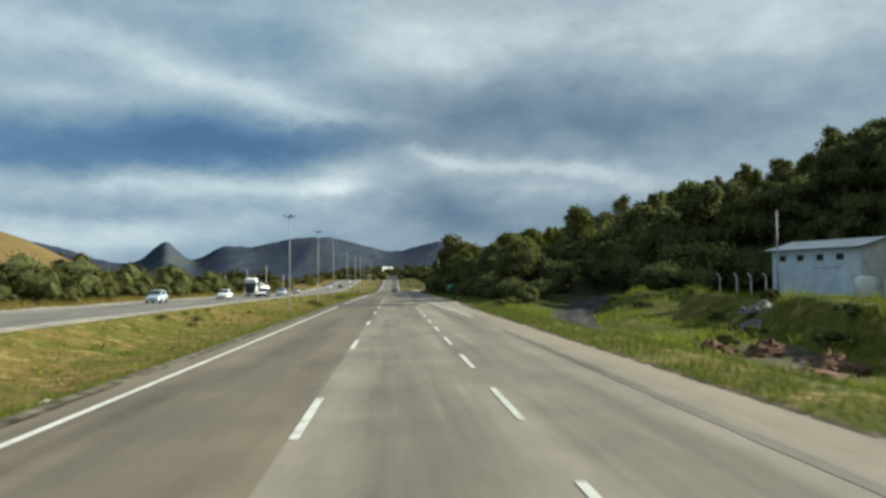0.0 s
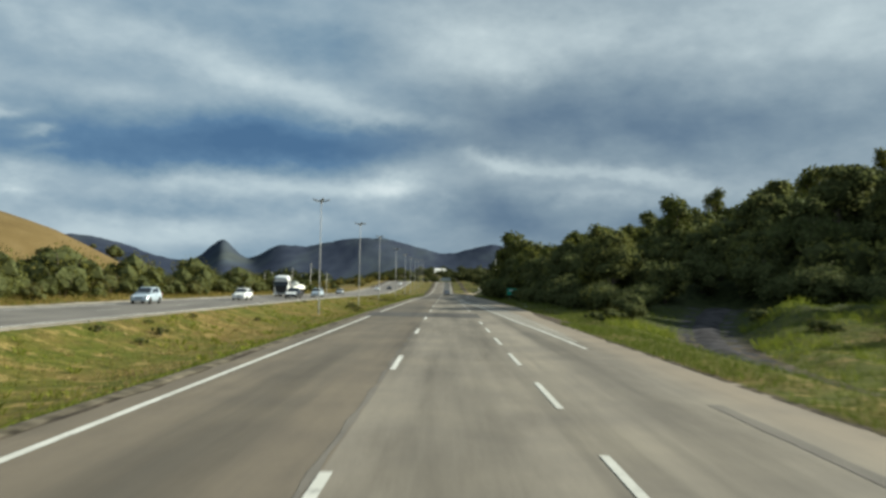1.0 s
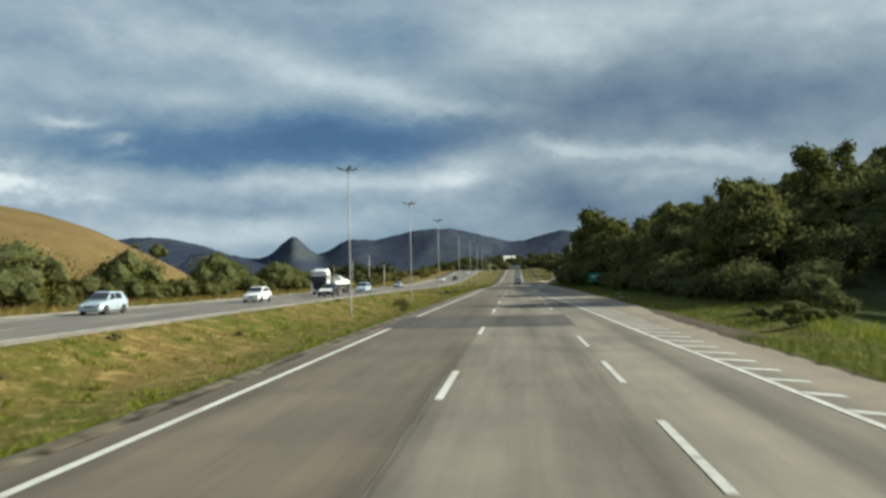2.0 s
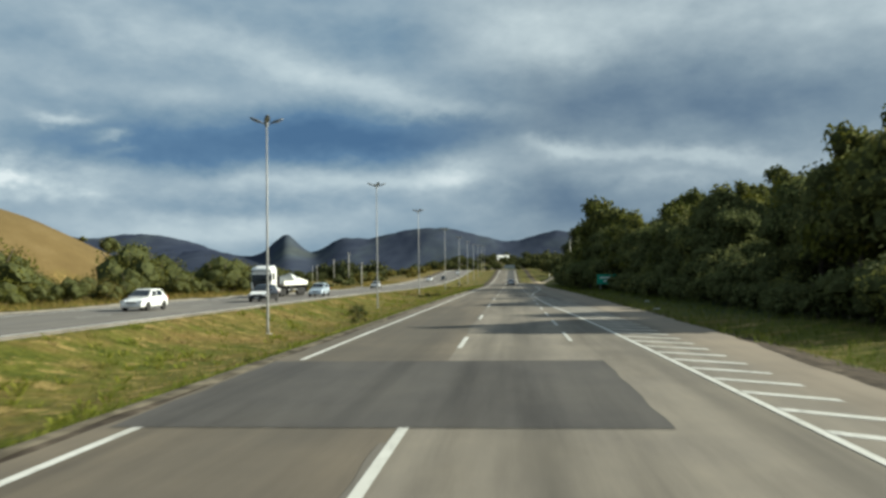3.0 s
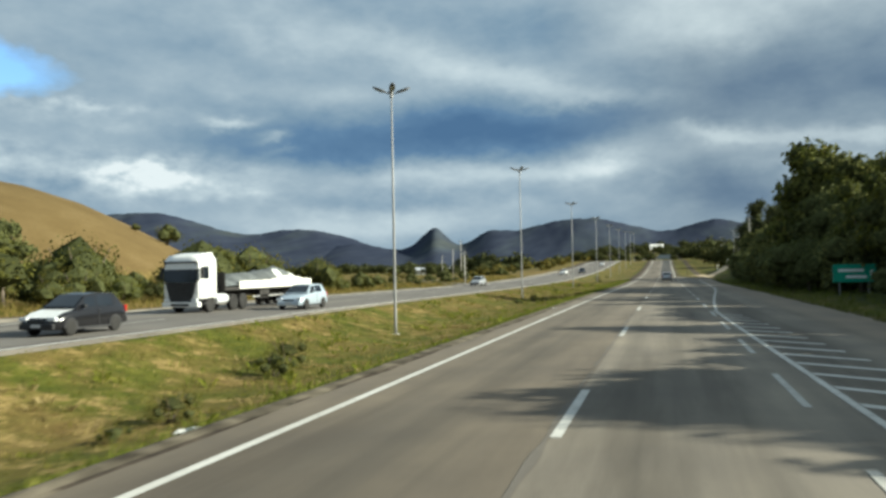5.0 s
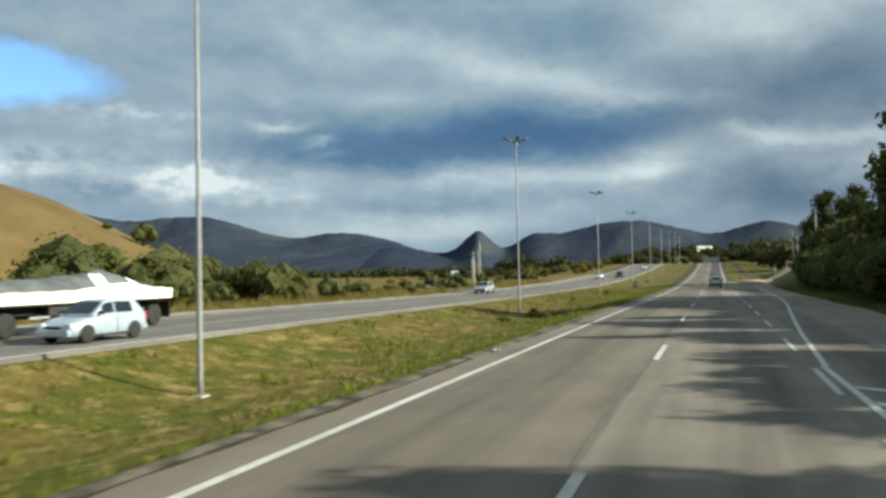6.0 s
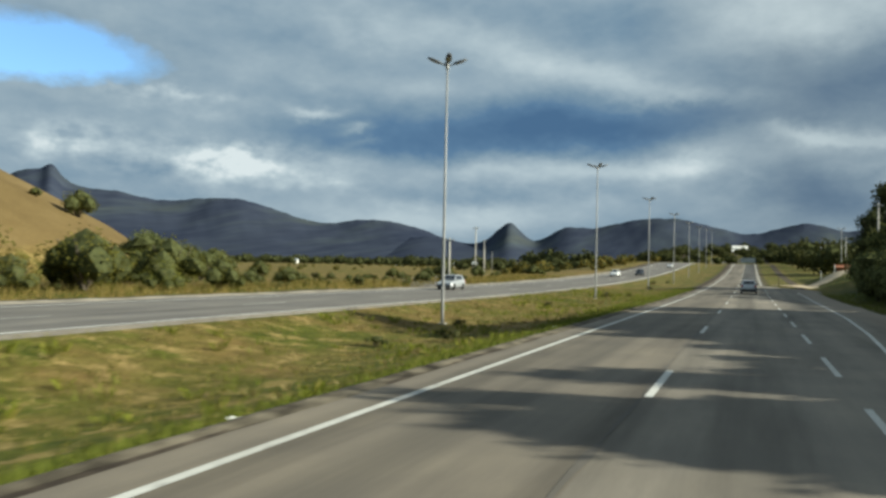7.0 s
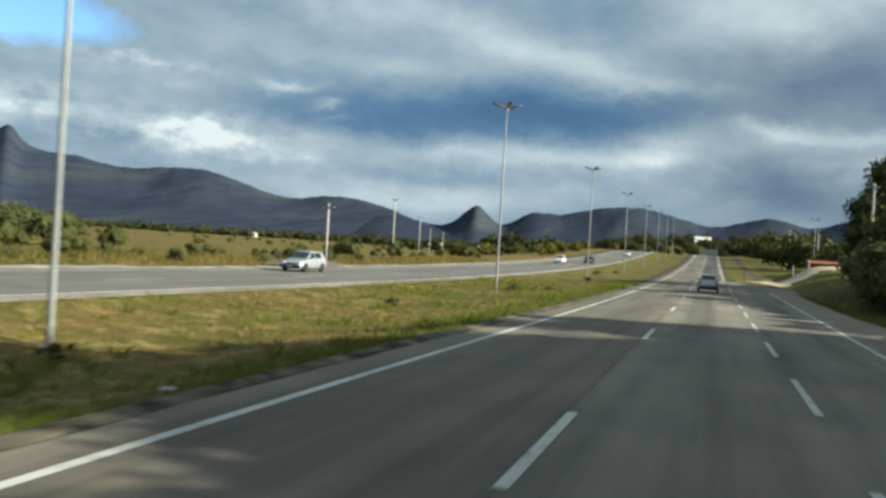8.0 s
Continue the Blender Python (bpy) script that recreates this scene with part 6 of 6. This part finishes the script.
def truck():
    """A tractor and a flatbed trailer, facing -y, front at y = 0."""
    ob = thing("truck", "white tractor with a tarpaulin-covered flatbed trailer, far carriageway", "truck")
    w = 1.18
    rings = []
    for y, k, z0, z1 in ((0.0, 0.93, 0.95, 2.85), (0.08, 0.985, 0.85, 3.18), (0.35, 1.0, 0.8, 3.38), (1.1, 1.0, 0.8, 3.45), (1.75, 1.0, 0.8, 3.42), (1.95, 0.97, 0.85, 3.3)):
        a = w * k
        half = [(a * 0.94, z0), (a, z0 + 0.12), (a, z1 - 0.5), (a * 0.96, z1 - 0.15), (a * 0.85, z1 - 0.02), (a * 0.4, z1)]
        rings.append([(x, y, z) for x, z in half] + [(-x, y, z) for x, z in reversed(half)])
    cab = part("cab", loft(rings), CAR_WHITE, ob, smooth=True)
    part("windscreen", mesh_of("windscreen", [(s * w * k, y, z) for y, k, z in ((-0.03, 0.95, 1.8), (0.015, 0.95, 2.92)) for s in (-1, -0.4, 0.4, 1)], [(0, 1, 5, 4), (1, 2, 6, 5), (2, 3, 7, 6)], GLASS_CAR), GLASS_CAR, cab)
    part("sun_visor", box(-w * 0.92, w * 0.92, -0.1, 0.06, 2.93, 3.0, 0.02), PLASTIC, cab)
    part("grille", loft([[(-w * a, -0.055, z), (w * a, -0.055, z), (w * a, 0.03, z), (-w * a, 0.03, z)] for a, z in ((0.5, 0.62), (0.62, 0.8), (0.74, 1.3), (0.86, 1.79))]), PLASTIC, cab, "dark tapering grille")
    for k in range(5):
        part("grille_bar", box(-w * 0.6, w * 0.6, -0.068, -0.056, 1.05 + 0.16 * k, 1.09 + 0.16 * k), CHASSIS, cab)
    part("bumper", box(-w, w, -0.14, 0.25, 0.36, 0.66, 0.05), CAR_WHITE, cab)
    part("air_intake", box(-w * 0.5, w * 0.5, -0.146, -0.135, 0.42, 0.56), PLASTIC, cab)
    part("roof_spoiler", loft([[(x, y, z) for x, z in ((-w * 0.8, 3.4), (w * 0.8, 3.4), (w * 0.74, h), (-w * 0.74, h))] for y, h in ((0.7, 3.42), (1.3, 3.5), (1.9, 3.54))]), CAR_WHITE, cab)
    part("number_plate", box(-0.22, 0.22, -0.152, -0.142, 0.54, 0.64), PLATE, cab)
    for s in (-1, 1):
        part("headlight", box(s * w * 0.76 - 0.18, s * w * 0.76 + 0.18, -0.1, 0.1, 0.68, 0.86, 0.02), LENS, cab)
        part("side_window", box(s * (w + 0.004) - 0.008, s * (w + 0.004) + 0.008, 0.38, 1.05, 1.98, 2.72, 0.004), GLASS_CAR, cab)
        part("mirror", box(s * (w + 0.16) - 0.09, s * (w + 0.16) + 0.09, 0.04, 0.16, 2.0, 2.65, 0.03), PLASTIC, cab)
        part("mirror_arm", tube([(s * w, 0.12, 2.5), (s * (w + 0.16), 0.1, 2.5)], [0.02, 0.02], 6), PLASTIC, cab)
        part("door_handle", box(s * (w + 0.012) - 0.012, s * (w + 0.012) + 0.012, 1.12, 1.26, 1.66, 1.71), PLASTIC, cab)
        part("door_seam", box(s * (w + 0.001) - 0.004, s * (w + 0.001) + 0.004, 1.3, 1.315, 0.95, 2.9), PLASTIC, cab)
        part("step", box(s * w * 0.97 - 0.05, s * w * 0.97 + 0.05, 0.45, 1.0, 0.5, 0.58), PLASTIC, cab)
        part("mudguard", tube([(s * 0.98, 0.72, 0.55), (s * 0.98, 0.85, 0.98), (s * 0.98, 1.3, 1.12), (s * 0.98, 1.75, 0.98), (s * 0.98, 1.88, 0.55)], [0.05] * 5, 6), PLASTIC, ob)
        part("fuel_tank", tube([(s * 0.88, 2.05, 0.75), (s * 0.88, 2.1, 0.75), (s * 0.88, 3.25, 0.75), (s * 0.88, 3.3, 0.75)], [0.26, 0.31, 0.31, 0.26], 18), LENS, ob, "silver fuel tank", smooth=True)
        for y in (1.3, 3.95, 5.15):
            wheel(ob, s * 1.0, y, 0.5, 0.3, s)
    part("tractor_frame", box(-0.45, 0.45, 0.6, 5.8, 0.62, 0.92, 0.02), CHASSIS, ob)
    for y in (1.3, 3.95, 5.15):
        part("axle", tube([(-0.9, y, 0.5), (0.9, y, 0.5)], [0.08, 0.08], 8), CHASSIS, ob)
    part("exhaust_stack", box(-0.9, 0.9, 2.05, 2.4, 0.95, 2.4, 0.05), CHASSIS, ob)
    trailer = part("trailer_bed", box(-1.24, 1.24, 2.75, 15.0, 1.22, 1.42, 0.02), CHASSIS, ob)
    for s in (-0.42, 0.42):
        part("beam", box(s - 0.08, s + 0.08, 3.2, 14.9, 0.85, 1.22), CHASSIS, trailer)
    part("headboard", box(-1.22, 1.22, 2.75, 2.85, 1.42, 2.35, 0.01), CHASSIS, trailer)
    for s in (-1, 1):
        n, v, f = 26, [], []
        for k in range(n + 1):
            y = 4.4 + 10.6 * k / n
            top = 1.78 + 0.30 * math.exp(-((y - 11.3) / 1.9) ** 2) + 0.02 * math.sin(y * 5)
            for x in (s * 1.25, s * 1.30):
                v += [(x, y, 1.30), (x, y, top)]
        for k in range(n):
            i = 4 * k
            f += [(i, i + 4, i + 5, i + 1), (i + 2, i + 3, i + 7, i + 6), (i + 1, i + 5, i + 7, i + 3), (i, i + 2, i + 6, i + 4)]
        part("side_board", mesh_of("side_board", v, f + [(0, 1, 3, 2), (4 * n, 4 * n + 2, 4 * n + 3, 4 * n + 1)], BOARD), BOARD, trailer, "white side board with a bulged top edge")
        part("tool_box", box(s * 1.0 - 0.2, s * 1.0 + 0.2, 7.2, 8.5, 0.6, 1.15, 0.03), CHASSIS, trailer)
        part("side_guard", box(s * 1.18 - 0.02, s * 1.18 + 0.02, 6.2, 10.6, 0.7, 0.8), STEEL, trailer)
        part("mud_flap", box(s * 1.0 - 0.3, s * 1.0 + 0.3, 14.75, 14.78, 0.35, 1.1), RUBBER, trailer)
        part("tail_light", box(s * 1.0 - 0.15, s * 1.0 + 0.15, 15.0, 15.03, 1.0, 1.12), LENS_RED, trailer)
        for y in (11.3, 12.55, 13.8):
            wheel(ob, s * 1.02, y, 0.5, 0.34, s)
    rng = np.random.default_rng(3)
    n, m, v, f = 30, 10, [], []
    for k in range(n + 1):
        y = 2.95 + 11.9 * k / n
        crest = 0.35 + 0.75 * math.exp(-((y - 11.0) / 2.6) ** 2) + 0.42 * math.exp(-((y - 6.5) / 2.5) ** 2) + 0.05 * rng.normal()
        for j in range(m + 1):
            u = -1 + 2 * j / m
            v.append((u * 1.21, y, 1.5 + crest * (1 - abs(u) ** 2.4) + 0.04 * rng.normal()))
    f = [(k * (m + 1) + j, k * (m + 1) + j + 1, (k + 1) * (m + 1) + j + 1, (k + 1) * (m + 1) + j) for k in range(n) for j in range(m)]
    load = part("tarpaulin", mesh_of("tarpaulin", v, f, TARP, True), TARP, trailer, "dark grey tarpaulin over the load")
    for yy, wd in ((10.2, 0.7), (12.6, 0.4)):
        k0 = int((yy - 2.95) / 11.9 * n)
        patch = [v[(k0 + a) * (m + 1) + j] for a in range(3) for j in range(7, 10)]
        part("torn_sheet", mesh_of("torn_sheet", [(x + 0.03, y * 1.0 if a else y, z + 0.04) for a, (x, y, z) in enumerate(patch)], [(3 * a + j, 3 * a + j + 1, 3 * a + j + 4, 3 * a + j + 3) for a in range(2) for j in range(2)], TARP_LIGHT), TARP_LIGHT, load, "pale torn sheet")
    return ob


big = truck()
big.matrix_basis = pose(-26.2, 149.4, float(road_z(152)) + 0.06, 0.0, 0, 0) @ Matrix.Diagonal((0.97, 0.97, 0.97, 1))

# ---- grass ----
def grass(name, label, count, x_of, y_of, low, high, seed, mat, keep=None):
    """Tufts of three bent blades each on the ground."""
    rng = np.random.default_rng(seed)
    x, y = x_of(rng.random(count)), y_of(rng.random(count))
    if keep is not None:
        ok = keep(x, y, rng)
        x, y = x[ok], y[ok]
    z = land(x, y)
    V = []
    for k in range(3):
        a = rng.random(len(x)) * 6.28
        h = low + (high - low) * rng.random(len(x)) ** 1.6
        wd, lean = 0.007 + 0.009 * rng.random(len(x)), h * (0.2 + 0.6 * rng.random(len(x)))
        ox, oy = rng.normal(size=len(x)) * 0.06, rng.normal(size=len(x)) * 0.06
        c, s = np.cos(a), np.sin(a)
        V.append(np.stack([np.stack([x + ox - s * wd, y + oy + c * wd, z - 0.02], -1), np.stack([x + ox + s * wd, y + oy - c * wd, z - 0.02], -1),
                           np.stack([x + ox + c * lean + s * wd * 0.3, y + oy + s * lean - c * wd * 0.3, z + h], -1), np.stack([x + ox + c * lean * 0.9 - s * wd * 0.3, y + oy + s * lean * 0.9 + c * wd * 0.3, z + h * 0.97], -1)], 1))
    V = np.concatenate(V).reshape(-1, 3)
    me = bpy.data.meshes.new(name)
    n = len(V) // 4
    me.vertices.add(len(V))
    me.vertices.foreach_set("co", V.ravel().astype(np.float32))
    me.loops.add(4 * n)
    me.loops.foreach_set("vertex_index", np.arange(4 * n, dtype=np.int32))
    me.polygons.add(n)
    me.polygons.foreach_set("loop_start", np.arange(0, 4 * n, 4, dtype=np.int32))
    me.polygons.foreach_set("loop_total", np.full(n, 4, dtype=np.int32))
    me.materials.append(mat)
    me.update(calc_edges=True)
    return tagged(new(name, me), label, "grass", kind="stuff")


GRASS_GREEN = leaf_material("green verge grass", (0.07, 0.092, 0.015), (0.14, 0.165, 0.03), (0.26, 0.23, 0.075))
GRASS_DRY = leaf_material("dry grass", (0.15, 0.12, 0.045), (0.27, 0.21, 0.09), (0.4, 0.32, 0.16))
drive_y, drive_x = [p[1] for p in DRIVE], [p[0] for p in DRIVE]


def pasture(x, y, r):
    """Off the drive and the bare soil."""
    off = (np.abs(x - np.interp(y, drive_y, drive_x)) > np.interp(y, [45, 90], [1.2, 2.6])) | (y < 36)
    soil = ((x - 15.8) / 2.6) ** 2 + ((y - 31) / 7) ** 2 < 0.9 + 0.3 * r.normal(size=len(x))
    dirt = (x < 8.5 + 0.3 * r.normal(size=len(x))) & (y > 70) & (y < 97)
    return off & ~soil & ~dirt & (wave(x, y, 2.6, 5) + r.random(len(x)) * 1.2 > 0.1)


grass("grass", "fresh green grass strip along the paved edge", 24000, lambda u: -6.3 - 2.6 * u ** 1.3, lambda u: -5 + 270 * u, 0.05, 0.2, 1, GRASS_GREEN, lambda x, y, r: wave(x, y, 2.3, 1) + r.random(len(x)) * 1.2 > 0.25)
grass("grass", "yellow-green grass of the median", 26000, lambda u: -7.4 - 11.2 * u, lambda u: 10 + 250 * u, 0.03, 0.12, 2, GRASS, lambda x, y, r: wave(x, y, 3.1, 2) + r.random(len(x)) * 1.4 > 0.2)
grass("grass", "dry straw-coloured grass patches of the median", 22000, lambda u: -7.6 - 10.6 * u, lambda u: 10 + 250 * u, 0.03, 0.13, 3, GRASS_DRY, lambda x, y, r: wave(x, y, 3.1, 2) + r.normal(size=len(x)) * 0.2 < -0.05)
grass("grass", "green grass of the road verge and pasture", 40000, lambda u: 6.8 + 22.7 * u ** 1.3, lambda u: 2 + 90 * u, 0.05, 0.26, 4, GRASS_GREEN, pasture)
grass("grass", "scattered taller green tufts of the median", 16000, lambda u: -7.6 - 10.4 * u, lambda u: 10 + 250 * u, 0.12, 0.34, 8, GRASS_GREEN, lambda x, y, r: wave(x, y, 0.9, 4) + 0.5 * wave(x, y, 5.0, 1) > 0.45)
def tussocks(label, count, x_of, y_of, low, high, seed, mat, keep):
    """Clumps of long bent blades."""
    rng = np.random.default_rng(seed)
    x, y = x_of(rng.random(count)), y_of(rng.random(count))
    ok = keep(x, y, rng)
    x, y = np.repeat(x[ok], 16), np.repeat(y[ok], 16)
    n = len(x)
    h = (low + (high - low) * np.repeat(rng.random(n // 16), 16)) * (0.6 + 0.5 * rng.random(n))
    a, r = rng.random(n) * 6.28, 0.16 * rng.random(n) ** 0.5
    c, q, wd = np.cos(a), np.sin(a), 0.007 + 0.008 * rng.random(n)
    bx, by = x + c * r, y + q * r
    bz, out = land(bx, by) - 0.03, h * (0.25 + 0.55 * rng.random(n))
    V = np.stack([np.stack([bx - q * wd, by + c * wd, bz], -1), np.stack([bx + q * wd, by - c * wd, bz], -1),
                  np.stack([bx + c * out * 0.5 + q * wd, by + q * out * 0.5 - c * wd, bz + h * 0.75], -1), np.stack([bx + c * out, by + q * out, bz + h], -1)], 1).reshape(-1, 3)
    me = mesh_of("grass", V, np.arange(4 * n).reshape(-1, 4), mat)
    return tagged(new("grass", me), label, "grass", kind="stuff")


tussocks("dark green tussocks in the grass median", 2000, lambda u: -7.0 - 11.0 * u, lambda u: 12 + 238 * u ** 0.8, 0.16, 0.38, 41, GRASS_GREEN, lambda x, y, r: wave(x, y, 3.4, 9) + 0.5 * wave(x, y, 1.1, 2) > 0.22)
tussocks("straw-coloured tussocks in the grass median", 1500, lambda u: -7.8 - 10.0 * u, lambda u: 12 + 238 * u ** 0.8, 0.12, 0.28, 42, GRASS_DRY, lambda x, y, r: wave(x, y, 3.0, 5) + 0.5 * wave(x, y, 1.3, 8) > 0.25)
GRASS_LUSH = leaf_material("lush pasture grass", (0.08, 0.115, 0.017), (0.165, 0.205, 0.034), (0.25, 0.25, 0.06))
grass("grass", "lush light green clumps of long grass in the pasture", 18000, lambda u: 10.0 + 20 * u, lambda u: 14 + 62 * u, 0.15, 0.6, 9, GRASS_LUSH, lambda x, y, r: pasture(x, y, r) & (wave(x, y, 3.2, 7) > 0.12 + 0.15 * r.random(len(x))))
grass("grass", "shaded grass along the edge of the wood", 5000, lambda u: 7.5 + 5.5 * u, lambda u: 92 + 165 * u, 0.08, 0.4, 5, GRASS_GREEN)
grass("grass", "dry tall grass beyond the far carriageway", 10000, lambda u: -33.2 - 9 * u ** 1.3, lambda u: 45 + 260 * u, 0.12, 0.6, 6, GRASS_DRY)
grass("grass", "greenish tall grass beyond the far carriageway", 10000, lambda u: -33.0 - 9 * u ** 1.3, lambda u: 45 + 260 * u, 0.12, 0.55, 7, GRASS)


# ---- litter along the paved edge ----
def litter(x, y, size, seed):
    rng = np.random.default_rng(seed)
    ob = thing("litter", "crumpled pale scrap of litter in the verge", "litter", "litter along the verges")
    n = 5
    v = [((i / (n - 1) - 0.5) * size * 1.5, (j / (n - 1) - 0.5) * size, 0.03 + 0.35 * size * rng.random()) for j in range(n) for i in range(n)]
    f = [(j * n + i, j * n + i + 1, (j + 1) * n + i + 1, (j + 1) * n + i) for j in range(n - 1) for i in range(n - 1)]
    part("scrap", mesh_of("scrap", v, f, LITTER), LITTER, ob)
    ob.matrix_basis = pose(x, y, land_at(x, y), 0, 0, rng.random() * 360)
    return ob


for k, (x, y, size) in enumerate(((-7.1, 17.2, 0.32), (-6.9, 14.0, 0.14), (-7.3, 121.0, 0.34), (-7.0, 105.5, 0.12), (-7.2, 131.0, 0.16), (-5.75, 152.8, 0.18), (-6.4, 163.0, 0.12), (-7.4, 187.0, 0.14), (10.4, 128.0, 0.3), (9.4, 118.0, 0.25))):
    litter(x, y, size, k)
